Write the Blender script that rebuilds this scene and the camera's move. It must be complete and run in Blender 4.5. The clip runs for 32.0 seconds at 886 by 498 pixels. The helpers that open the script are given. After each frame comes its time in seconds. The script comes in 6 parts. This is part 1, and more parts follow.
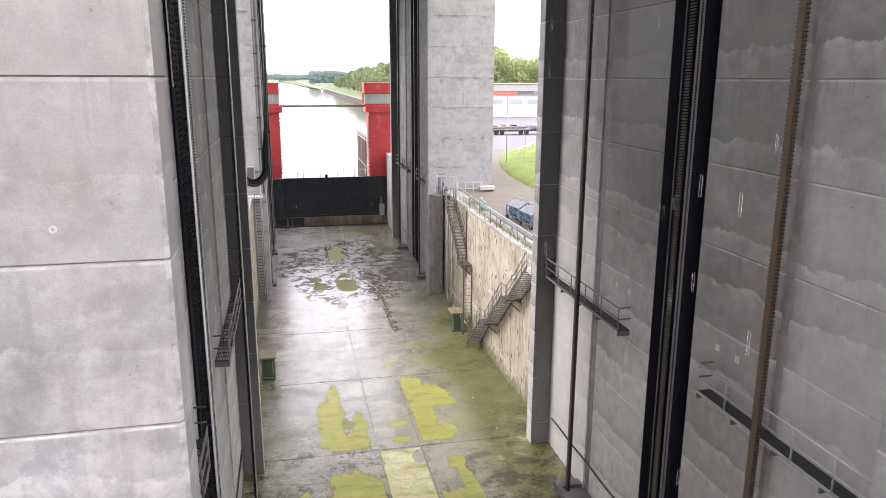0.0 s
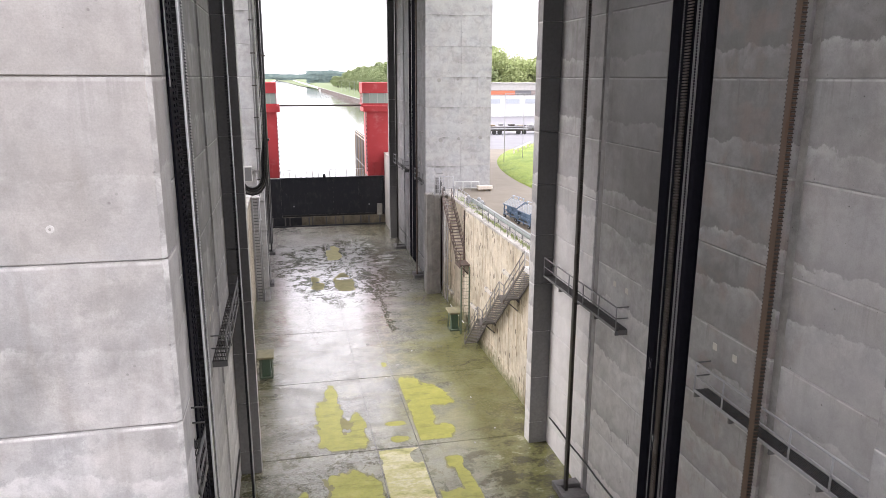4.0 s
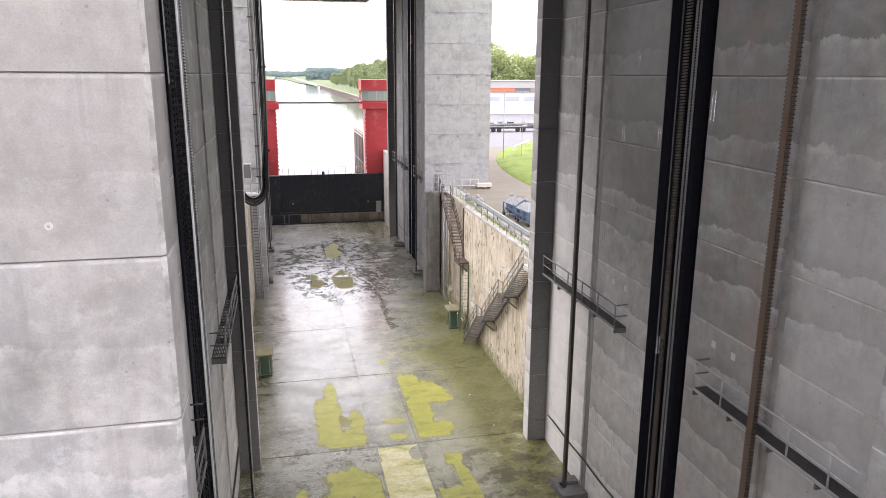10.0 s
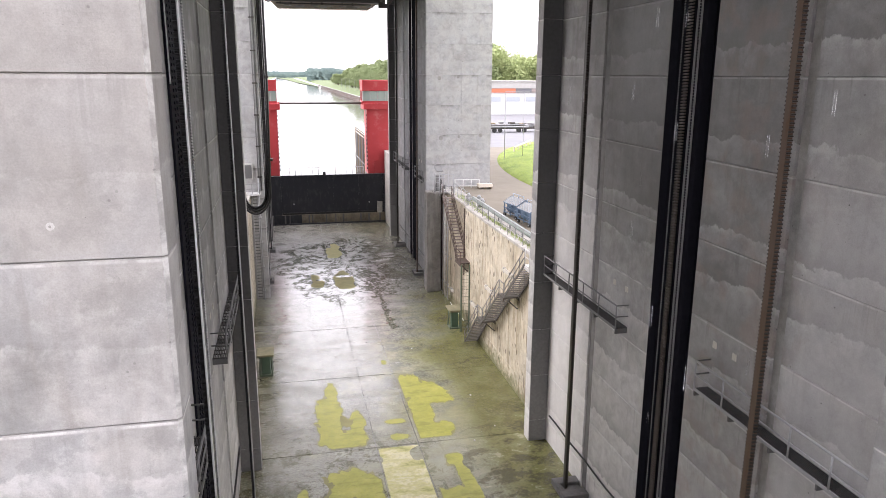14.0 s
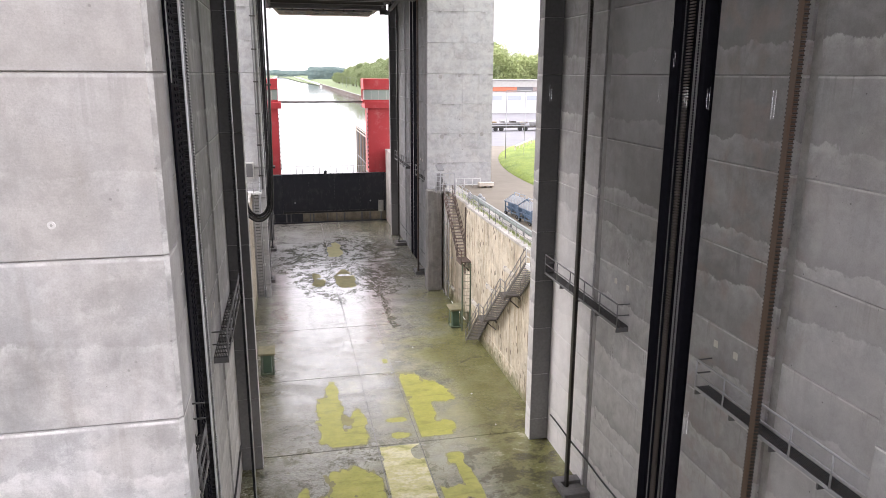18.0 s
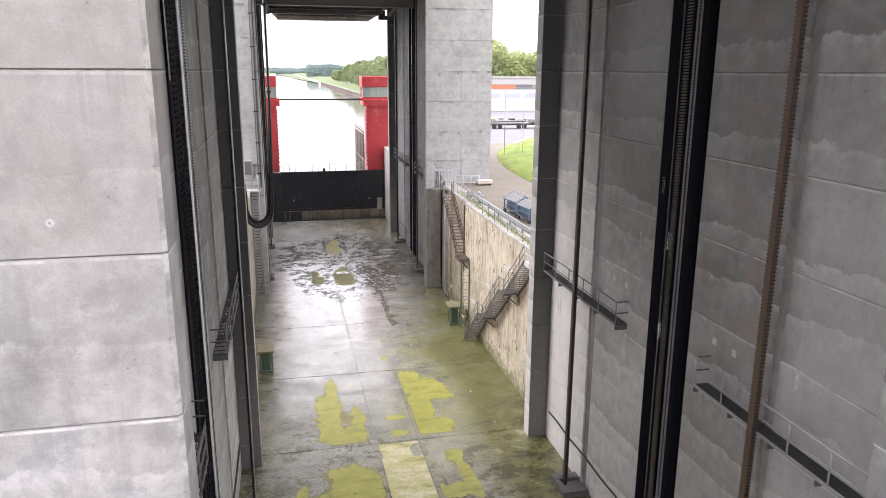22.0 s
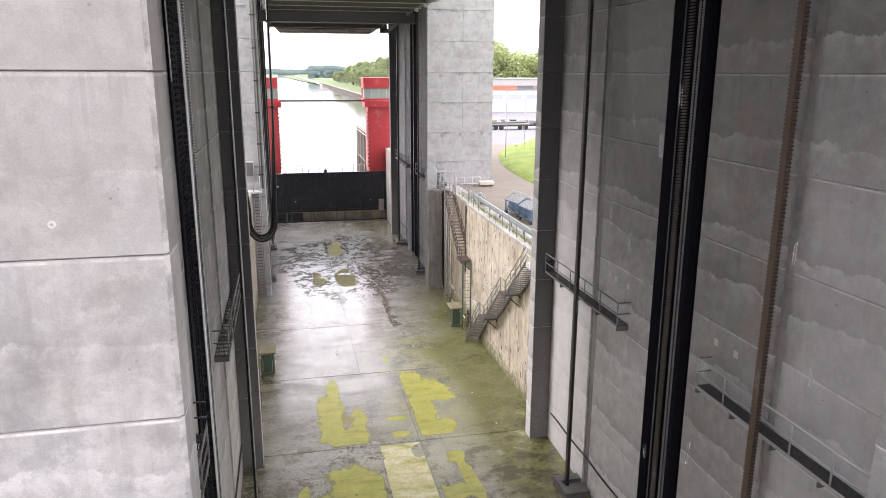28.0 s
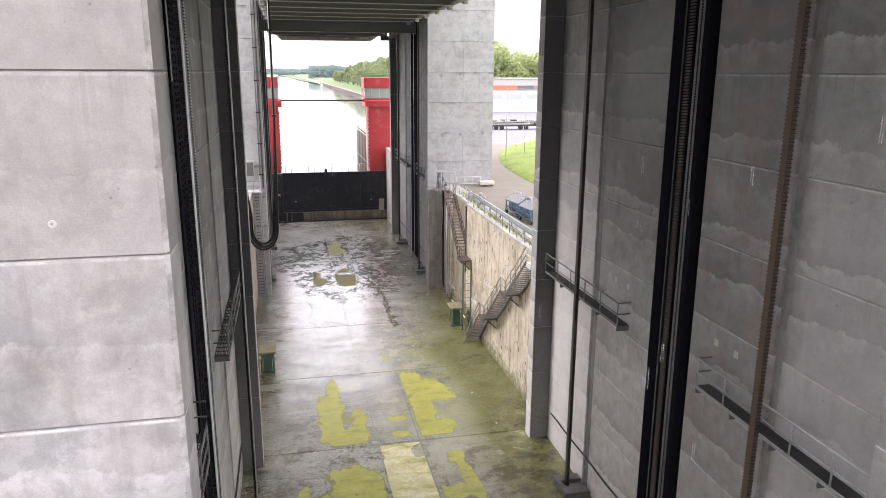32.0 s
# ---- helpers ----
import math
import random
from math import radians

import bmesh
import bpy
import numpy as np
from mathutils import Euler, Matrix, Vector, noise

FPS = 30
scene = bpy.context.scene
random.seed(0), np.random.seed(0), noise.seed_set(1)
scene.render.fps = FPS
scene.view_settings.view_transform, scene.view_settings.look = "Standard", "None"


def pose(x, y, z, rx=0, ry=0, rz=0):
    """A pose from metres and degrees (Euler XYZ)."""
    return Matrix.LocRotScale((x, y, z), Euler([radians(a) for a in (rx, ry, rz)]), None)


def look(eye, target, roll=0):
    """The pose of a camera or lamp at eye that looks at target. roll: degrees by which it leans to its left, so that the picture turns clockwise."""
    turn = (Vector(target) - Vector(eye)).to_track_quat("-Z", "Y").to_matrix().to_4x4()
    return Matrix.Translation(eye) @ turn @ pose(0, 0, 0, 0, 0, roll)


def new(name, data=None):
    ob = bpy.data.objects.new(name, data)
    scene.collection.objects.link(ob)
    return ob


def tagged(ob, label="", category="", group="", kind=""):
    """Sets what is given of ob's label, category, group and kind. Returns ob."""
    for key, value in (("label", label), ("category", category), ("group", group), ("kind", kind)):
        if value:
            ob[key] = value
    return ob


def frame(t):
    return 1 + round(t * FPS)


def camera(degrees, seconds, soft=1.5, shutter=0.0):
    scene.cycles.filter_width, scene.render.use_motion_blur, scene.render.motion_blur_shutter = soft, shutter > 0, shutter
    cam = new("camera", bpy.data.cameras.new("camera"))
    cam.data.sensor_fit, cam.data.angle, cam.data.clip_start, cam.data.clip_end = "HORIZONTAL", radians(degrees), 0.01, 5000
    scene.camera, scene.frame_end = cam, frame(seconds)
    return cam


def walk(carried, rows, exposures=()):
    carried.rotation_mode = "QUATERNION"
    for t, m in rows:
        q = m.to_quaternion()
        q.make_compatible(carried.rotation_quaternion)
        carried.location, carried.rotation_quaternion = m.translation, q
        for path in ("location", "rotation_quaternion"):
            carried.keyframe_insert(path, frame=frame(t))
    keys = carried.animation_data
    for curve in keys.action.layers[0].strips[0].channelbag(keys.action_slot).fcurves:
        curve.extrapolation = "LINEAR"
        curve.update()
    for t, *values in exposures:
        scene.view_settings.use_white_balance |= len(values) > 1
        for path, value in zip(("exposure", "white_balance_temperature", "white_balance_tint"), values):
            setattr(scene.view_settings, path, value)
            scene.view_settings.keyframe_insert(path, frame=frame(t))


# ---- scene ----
cam = camera(63.77, 32.0, soft=0.75)
EYE = Vector((0.0, 0.0, 22.4))


def view(turn, tilt, lean):
    """The camera's pose: degrees to the right of the pit's axis, below level, and leaning."""
    a, b = radians(turn), radians(tilt)
    way = Vector((math.sin(a) * math.cos(b), math.cos(a) * math.cos(b), -math.sin(b)))
    return look(EYE, EYE + way, lean)


walk(cam, [
    (0, view(12.281, 13.537, 0.20)),
    (0.5, view(12.301, 13.538, 0.20)),
    (1, view(12.341, 13.538, 0.18)),
    (1.5, view(12.377, 13.543, 0.15)),
    (2, view(12.396, 13.555, 0.16)),
    (2.5, view(12.412, 13.566, 0.17)),
    (3, view(12.431, 13.559, 0.16)),
    (3.5, view(12.441, 13.545, 0.16)),
    (5.5, view(12.533, 13.756, 0.25)),
    (6, view(12.533, 13.778, 0.24)),
    (6.5, view(12.535, 13.797, 0.22)),
    (7, view(12.544, 13.803, 0.22)),
    (7.5, view(12.552, 13.808, 0.24)),
    (8, view(12.547, 13.831, 0.28)),
    (8.5, view(12.529, 13.864, 0.29)),
    (9, view(12.519, 13.867, 0.27)),
    (9.5, view(12.529, 13.833, 0.25)),
    (10, view(12.544, 13.768, 0.28)),
    (10.5, view(12.528, 13.685, 0.34)),
    (11, view(12.474, 13.623, 0.36)),
    (11.5, view(12.423, 13.600, 0.33)),
    (12, view(12.404, 13.618, 0.30)),
    (12.5, view(12.402, 13.655, 0.29)),
    (13, view(12.408, 13.677, 0.27)),
    (13.5, view(12.432, 13.698, 0.26)),
    (14, view(12.458, 13.737, 0.28)),
    (14.5, view(12.468, 13.766, 0.30)),
    (16.5, view(12.344, 13.805, 0.25)),
    (17, view(12.361, 13.801, 0.23)),
    (17.5, view(12.375, 13.809, 0.25)),
    (18, view(12.369, 13.836, 0.27)),
    (18.5, view(12.353, 13.866, 0.27)),
    (19, view(12.346, 13.876, 0.26)),
    (19.5, view(12.362, 13.872, 0.23)),
    (20, view(12.387, 13.877, 0.22)),
    (20.5, view(12.402, 13.908, 0.23)),
    (21, view(12.417, 13.960, 0.26)),
    (21.5, view(12.446, 14.006, 0.27)),
    (22, view(12.467, 14.027, 0.27)),
    (22.5, view(12.468, 14.021, 0.27)),
    (23, view(12.455, 14.000, 0.24)),
    (23.5, view(12.430, 13.972, 0.23)),
    (24, view(12.408, 13.953, 0.25)),
    (24.5, view(12.394, 13.959, 0.24)),
    (25, view(12.373, 13.979, 0.20)),
    (25.5, view(12.355, 13.988, 0.18)),
    (27.5, view(12.350, 13.916, 0.19)),
    (28, view(12.343, 13.936, 0.20)),
    (28.5, view(12.337, 13.968, 0.21)),
    (29, view(12.343, 13.986, 0.20)),
    (29.5, view(12.360, 13.972, 0.19)),
    (30, view(12.368, 13.943, 0.17)),
    (30.5, view(12.357, 13.925, 0.18)),
    (31, view(12.342, 13.927, 0.21)),
    (31.5, view(12.331, 13.939, 0.25)),
    (32, view(12.325, 13.946, 0.27)),
], exposures=[(0, 1.32, 6420, 19), (10, 1.33, 6420, 19), (20, 1.37, 6420, 19), (32, 1.43, 6420, 19)])

# ---- light ----
world = bpy.data.worlds.new("overcast_sky")
scene.world = world
world.use_nodes = True
wn, wl = world.node_tree.nodes, world.node_tree.links
sky = wn.new("ShaderNodeTexSky")
sky.sky_type, sky.sun_disc = "NISHITA", False
sky.sun_elevation, sky.sun_rotation = radians(34), radians(-76)
sky.air_density, sky.dust_density, sky.ozone_density = 1.0, 2.0, 1.0
pale = wn.new("ShaderNodeHueSaturation")
pale.inputs["Saturation"].default_value = 0.22
wl.new(sky.outputs[0], pale.inputs["Color"])
cloud_deck = wn.new("ShaderNodeMix")
cloud_deck.data_type = "RGBA"
cloud_deck.inputs[0].default_value = 0.85
cloud_deck.inputs[7].default_value = (10.4, 10.4, 10.6, 1)
wl.new(pale.outputs[0], cloud_deck.inputs[6])
# an overcast deck is brighter overhead than near the horizon
up = wn.new("ShaderNodeSeparateXYZ")
wl.new(wn.new("ShaderNodeTexCoord").outputs["Generated"], up.inputs[0])
lift_up = wn.new("ShaderNodeMapRange")
for k, val in zip(("From Min", "From Max", "To Min", "To Max"), (0.0, 1.0, 0.85, 1.9)):
    lift_up.inputs[k].default_value = val
wl.new(up.outputs[2], lift_up.inputs["Value"])
deck = wn.new("ShaderNodeVectorMath")
deck.operation = "SCALE"
wl.new(cloud_deck.outputs[2], deck.inputs[0])
wl.new(lift_up.outputs[0], deck.inputs["Scale"])
wl.new(deck.outputs[0], wn["Background"].inputs["Color"])
wn["Background"].inputs["Strength"].default_value = 0.12
sun = new("sun", bpy.data.lights.new("sun", "SUN"))
sun.data.energy, sun.data.angle, sun.data.color = 1.1, radians(30), (1.0, 0.97, 0.92)
sun.matrix_world = look((-80, 76, 64), (14, 52, 0))


# ---- materials ----
def mat(name, rough=0.7, metal=0.0):
    m = bpy.data.materials.new(name)
    m.use_nodes = True
    b = m.node_tree.nodes["Principled BSDF"]
    b.inputs["Roughness"].default_value, b.inputs["Metallic"].default_value = rough, metal
    return m, m.node_tree.nodes, m.node_tree.links, b


def noise_tex(n, l, vec, scale, detail=6.0, rough=0.6, four=None, smear=0.0):
    t = n.new("ShaderNodeTexNoise")
    t.inputs["Distortion"].default_value = smear
    t.inputs["Scale"].default_value, t.inputs["Detail"].default_value, t.inputs["Roughness"].default_value = scale, detail, rough
    if four is not None:
        t.noise_dimensions = "4D"
        l.new(four, t.inputs["W"])
    l.new(vec, t.inputs["Vector"])
    return t.outputs["Fac"]


def ramp(n, l, fac, stops):
    r = n.new("ShaderNodeValToRGB")
    while len(r.color_ramp.elements) < len(stops):
        r.color_ramp.elements.new(0.5)
    for e, (p, c) in zip(r.color_ramp.elements, stops):
        e.position, e.color = p, (*(c if len(c) == 3 else (c[0],) * 3), 1)
    l.new(fac, r.inputs["Fac"])
    return r.outputs["Color"]


def mixc(n, l, fac, a, b, mode="MIX"):
    m = n.new("ShaderNodeMix")
    m.data_type, m.blend_type = "RGBA", mode
    for sock, v in ((m.inputs[0], fac), (m.inputs[6], a), (m.inputs[7], b)):
        if hasattr(v, "is_output"):
            l.new(v, sock)
        elif isinstance(v, (int, float)):
            sock.default_value = v
        else:
            sock.default_value = (*v, 1)
    return m.outputs[2]


def maths(n, l, op, a, b=0.0, c=None):
    m = n.new("ShaderNodeMath")
    m.operation = op
    for i, v in enumerate((a, b, c)):
        if v is None:
            continue
        if hasattr(v, "is_output"):
            l.new(v, m.inputs[i])
        else:
            m.inputs[i].default_value = v
    return m.outputs[0]


def stretch(n, l, vec, sx, sy, sz):
    m = n.new("ShaderNodeMapping")
    m.inputs["Scale"].default_value = (sx, sy, sz)
    l.new(vec, m.inputs["Vector"])
    return m.outputs[0]


def ranged(n, l, value, a, b, c=0.0, d=1.0):
    m = n.new("ShaderNodeMapRange")
    for k, v in zip(("From Min", "From Max", "To Min", "To Max"), (a, b, c, d)):
        m.inputs[k].default_value = v
    l.new(value, m.inputs["Value"])
    return m.outputs[0]


def bump(n, l, b, height, strength, dist=0.02):
    u = n.new("ShaderNodeBump")
    u.inputs["Strength"].default_value, u.inputs["Distance"].default_value = strength, dist
    l.new(height, u.inputs["Height"])
    l.new(u.outputs[0], b.inputs["Normal"])


def concrete(name, light, dark, lift=0.0, stain=(0.2, 0.18, 0.15), damp=0.52, rough=0.75, spots=0.0, smear=0.0):
    """Cast concrete: cloudy grey, rainwater streaks, pores; with lift, a ragged damp line half way up each pour, and
    tones set by position.
    """
    m, n, l, b = mat(name, rough)
    tc = n.new("ShaderNodeTexCoord").outputs["Object"]
    rnd = n.new("ShaderNodeObjectInfo").outputs["Random"]
    w = maths(n, l, "MULTIPLY", rnd, 37.0)
    cloud = noise_tex(n, l, tc, 0.55, 8, 0.62, w)
    col = ramp(n, l, cloud, ((0.30, tuple(0.85 * v for v in dark)), (0.5, tuple((a + c) / 2 for a, c in zip(light, dark))), (0.70, light)))
    fine = noise_tex(n, l, tc, 7.0, 8, 0.72, w)
    col = mixc(n, l, 0.20, col, ramp(n, l, fine, ((0.34, (0.5,)), (0.62, (1.0,)))), "MULTIPLY")
    mid = noise_tex(n, l, tc, 1.6, 7, 0.62, w, 0.9)
    col = mixc(n, l, 0.42, col, ramp(n, l, mid, ((0.36, (0.5,)), (0.60, (1.0,)))), "MULTIPLY")
    # warm and cool trowel clouds
    tint = noise_tex(n, l, tc, 0.8, 4, 0.55, w, 0.6)
    col = mixc(n, l, 0.6, col, ramp(n, l, tint, ((0.36, (0.95, 0.975, 1.0)), (0.64, (1.0, 0.965, 0.925)))), "MULTIPLY")
    streak = noise_tex(n, l, stretch(n, l, tc, 2.6, 2.6, 0.16), 1.0, 6, 0.6, w)
    col = mixc(n, l, ramp(n, l, streak, ((0.52, (0.0,)), (0.8, (0.55,)))), col, stain)
    blot = noise_tex(n, l, tc, 1.0, 10, 0.74, w)
    col = mixc(n, l, ramp(n, l, blot, ((0.55, (0.0,)), (0.575, (0.24,)), (0.7, (0.48,)))), col, tuple(0.62 * v for v in dark))
    col = mixc(n, l, ramp(n, l, blot, ((0.36, (0.16,)), (0.42, (0.0,)))), col, tuple(min(0.8, 1.25 * v) for v in light))
    wet = None
    if lift:
        sep = n.new("ShaderNodeSeparateXYZ")
        l.new(tc, sep.inputs[0])
        rag = noise_tex(n, l, stretch(n, l, tc, 0.5, 0.5, 0.4), 1.0, 9, 0.66, w)
        hh = maths(n, l, "ADD", maths(n, l, "DIVIDE", sep.outputs[2], lift), maths(n, l, "MULTIPLY_ADD", rag, 0.6, -0.3))
        hh = maths(n, l, "ADD", hh, maths(n, l, "MULTIPLY_ADD", rnd, 0.5, -0.25))
        wet = ramp(n, l, hh, ((0.0, (0.65,)), (0.25, (0.25,)), (0.415, (0.0,)), (0.43, (1.0,)), (0.62, (0.55,)), (1.0, (0.25,))))
        edge = ramp(n, l, hh, ((0.33, (0.0,)), (0.42, (1.0,)), (0.435, (0.0,))))
        some_wet = ramp(n, l, noise_tex(n, l, stretch(n, l, tc, 0.14, 0.14, 0.05), 1.0, 4, 0.6, w), ((0.38, (0.3,)), (0.56, (1.0,))))
        wp = n.new("ShaderNodeSeparateXYZ")
        l.new(n.new("ShaderNodeNewGeometry").outputs["Position"], wp.inputs[0])
        wet = mixc(n, l, 1.0, wet, some_wet, "MULTIPLY")
        wet = maths(n, l, "MULTIPLY", wet, maths(n, l, "MULTIPLY", ranged(n, l, wp.outputs[1], 12.4, 12.6, 0.3, 1.0), ranged(n, l, wp.outputs[2], 3.0, 18.0, 0.8, 1.1)))
        # paler towards the foot: light bounced off the floor, put into the colour
        col = mixc(n, l, ranged(n, l, maths(n, l, "MULTIPLY_ADD", rag, 6.0, wp.outputs[2]), 5.0, 18.0, 0.85, 0.0), col, ramp(n, l, mid, ((0.30, (0.56, 0.545, 0.53)), (0.68, (0.84, 0.825, 0.80)))))
        col = mixc(n, l, maths(n, l, "MULTIPLY", wet, damp), col, (0.10, 0.097, 0.096))
        col = mixc(n, l, maths(n, l, "MULTIPLY", edge, maths(n, l, "MULTIPLY", some_wet, ramp(n, l, mid, ((0.42, (0.05,)), (0.60, (0.65,)))))), col, (0.62, 0.61, 0.60))
        # lime along the top of each pour, below the joint
        lip = ramp(n, l, maths(n, l, "DIVIDE", sep.outputs[2], lift), ((0.968, (0.0,)), (0.978, (1.0,)), (0.9905, (1.0,)), (0.9915, (0.0,))))
        broken = ramp(n, l, noise_tex(n, l, stretch(n, l, tc, 0.9, 0.9, 0.2), 1.0, 6, 0.7, w), ((0.40, (0.1,)), (0.54, (0.8,))))
        col = mixc(n, l, maths(n, l, "MULTIPLY", lip, broken), col, (0.72, 0.71, 0.70))
        # drips below the joint
        drip = maths(n, l, "MULTIPLY", ramp(n, l, maths(n, l, "DIVIDE", sep.outputs[2], lift), ((0.55, (0.0,)), (0.96, (1.0,)))), ramp(n, l, noise_tex(n, l, stretch(n, l, tc, 3.2, 3.2, 0.12), 1.0, 5, 0.65, w), ((0.58, (0.0,)), (0.64, (0.30,)))))
        col = mixc(n, l, drip, col, (0.09, 0.087, 0.083))
        # a soaked stretch beside the slot of the near east tower
        wy = maths(n, l, "MULTIPLY_ADD", rag, 2.4, wp.outputs[1])
        band = maths(n, l, "MULTIPLY", ranged(n, l, wy, 27.2, 27.8), ranged(n, l, wy, 31.5, 34.5, 1.0, 0.0))
        band = maths(n, l, "MULTIPLY", band, ranged(n, l, wp.outputs[0], 14.4, 14.6))
        band = maths(n, l, "MULTIPLY", band, ranged(n, l, wp.outputs[2], 12.0, 18.0))
        col = mixc(n, l, maths(n, l, "MULTIPLY", band, 0.5), col, (0.085, 0.085, 0.078))
        # paler stretch at the south end, and a darker head on the west pier
        paler = maths(n, l, "MULTIPLY", ranged(n, l, wy, 19.2, 20.0, 0.32, 0.0), ranged(n, l, wp.outputs[2], 18.0, 24.0, 1.0, 0.0))
        col = mixc(n, l, maths(n, l, "MULTIPLY", paler, ranged(n, l, wp.outputs[0], 14.4, 14.6)), col, (0.66, 0.645, 0.63))
        head = maths(n, l, "MULTIPLY", ranged(n, l, maths(n, l, "MULTIPLY_ADD", rag, 5.0, wp.outputs[2]), 18.0, 25.0, 0.0, 0.62), ranged(n, l, wp.outputs[0], -1.8, -1.6, 1.0, 0.0))
        head = maths(n, l, "MULTIPLY", head, ranged(n, l, wp.outputs[1], 14.0, 15.0, 1.0, 0.0))
        col = mixc(n, l, head, col, (0.26, 0.24, 0.22))
        # lime along the chamfered corner of the west pier
        corner = maths(n, l, "MULTIPLY", ranged(n, l, maths(n, l, "MULTIPLY_ADD", fine, 0.12, wp.outputs[0]), -2.06, -2.04), ranged(n, l, wp.outputs[1], 12.43, 12.44, 1.0, 0.0))
        corner = maths(n, l, "MULTIPLY", corner, maths(n, l, "MULTIPLY", ranged(n, l, wp.outputs[0], -1.9, -1.8, 1.0, 0.0), ramp(n, l, mid, ((0.44, (0.0,)), (0.62, (0.55,))))))
        col = mixc(n, l, corner, col, (0.74, 0.73, 0.71))
        # near east tower's upper half: damp and shade put into the colour
        upper_dark = maths(n, l, "MAXIMUM", ranged(n, l, maths(n, l, "MULTIPLY_ADD", rag, 6.0, wp.outputs[2]), 17.0, 23.0), ranged(n, l, wy, 25.8, 26.4, 0.62, 0.0))
        upper_dark = maths(n, l, "MULTIPLY", upper_dark, maths(n, l, "MULTIPLY", ranged(n, l, wy, 19.4, 20.2, 0.6, 1.0), ranged(n, l, wp.outputs[1], 34.0, 40.0, 1.0, 0.0)))
        upper_dark = maths(n, l, "MULTIPLY", upper_dark, ranged(n, l, wp.outputs[0], 14.4, 14.6))
        col = mixc(n, l, maths(n, l, "MULTIPLY", upper_dark, 0.5), col, (0.10, 0.093, 0.086))
        # brighter stretch beside the north pier: sky light put into the colour
        pier_light = maths(n, l, "MULTIPLY", ranged(n, l, wy, 32.5, 36.5), ranged(n, l, maths(n, l, "MULTIPLY_ADD", rag, 6.0, wp.outputs[2]), 12.0, 24.0, 0.6, 0.0))
        pier_light = maths(n, l, "MULTIPLY", pier_light, ranged(n, l, wp.outputs[0], 14.4, 14.6))
        col = mixc(n, l, pier_light, col, (0.72, 0.705, 0.69))
        # rust-tinged clouds between the slot and the rack
        rusty = maths(n, l, "MULTIPLY", ramp(n, l, tint, ((0.48, (0.0,)), (0.62, (0.35,)))), maths(n, l, "MULTIPLY", ranged(n, l, wp.outputs[0], 14.4, 14.6), maths(n, l, "MULTIPLY", ranged(n, l, wy, 18.5, 20.5), ranged(n, l, wy, 26.0, 29.0, 1.0, 0.0))))
        col = mixc(n, l, rusty, col, (0.27, 0.20, 0.175))
        # the soaked, greasy stretch behind the slot of the near west tower
        soak = maths(n, l, "MULTIPLY", ranged(n, l, wy, 28.0, 28.6), ranged(n, l, wy, 38.0, 39.0, 1.0, 0.0))
        soak = maths(n, l, "MULTIPLY", soak, ranged(n, l, wp.outputs[0], -3.2, -3.0, 1.0, 0.0))
        soak = maths(n, l, "MULTIPLY", soak, ramp(n, l, noise_tex(n, l, stretch(n, l, tc, 0.5, 0.5, 0.22), 1.0, 8, 0.65), ((0.36, (0.25,)), (0.42, (1.0,)))))
        soak = maths(n, l, "MULTIPLY", soak, ranged(n, l, wp.outputs[2], 6.0, 16.0))
        col = mixc(n, l, maths(n, l, "MULTIPLY", soak, 0.4), col, (0.08, 0.08, 0.074))
        wet = maths(n, l, "MAXIMUM", wet, band)
    if smear:
        sz = n.new("ShaderNodeSeparateXYZ")
        l.new(tc, sz.inputs[0])
        under = ramp(n, l, maths(n, l, "ADD", maths(n, l, "DIVIDE", sz.outputs[2], smear), maths(n, l, "MULTIPLY_ADD", fine, 0.10, -0.05)), ((0.90, (0.0,)), (0.985, (1.0,))))
        spot = ramp(n, l, noise_tex(n, l, stretch(n, l, tc, 0.55, 0.55, 0.02), 1.0, 4, 0.6, w), ((0.49, (0.0,)), (0.60, (0.75,))))
        col = mixc(n, l, maths(n, l, "MULTIPLY", under, spot), col, (0.12, 0.115, 0.105))
        band = ramp(n, l, maths(n, l, "ADD", maths(n, l, "DIVIDE", sz.outputs[2], smear), maths(n, l, "MULTIPLY_ADD", mid, 0.3, -0.15)), ((0.26, (0.0,)), (0.42, (0.55,)), (0.46, (0.0,))))
        col = mixc(n, l, band, col, dark)
    vo = n.new("ShaderNodeTexVoronoi")
    vo.inputs["Scale"].default_value = 5.5
    l.new(tc, vo.inputs["Vector"])
    grit = noise_tex(n, l, tc, 28.0, 4, 0.7)
    col = mixc(n, l, 0.20, col, ramp(n, l, grit, ((0.35, (0.45,)), (0.6, (1.0,)))), "MULTIPLY")
    pore = ramp(n, l, vo.outputs["Distance"], ((0.035, (1.0,)), (0.06, (0.0,))))
    some = ramp(n, l, noise_tex(n, l, tc, 1.3, 3), ((0.5, (0.0,)), (0.62, (0.8,))))
    pm = mixc(n, l, 1.0, pore, some, "MULTIPLY")
    vp = n.new("ShaderNodeTexVoronoi")
    vp.inputs["Scale"].default_value = 1.7
    l.new(tc, vp.inputs["Vector"])
    pits = maths(n, l, "MULTIPLY", ramp(n, l, vp.outputs["Distance"], ((0.035, (0.9,)), (0.055, (0.0,)))), ramp(n, l, noise_tex(n, l, tc, 0.3, 3), ((0.44, (0.0,)), (0.52, (1.0,)))))
    pm = maths(n, l, "MAXIMUM", pm, pits)
    col = mixc(n, l, pm, col, (0.09, 0.085, 0.08))
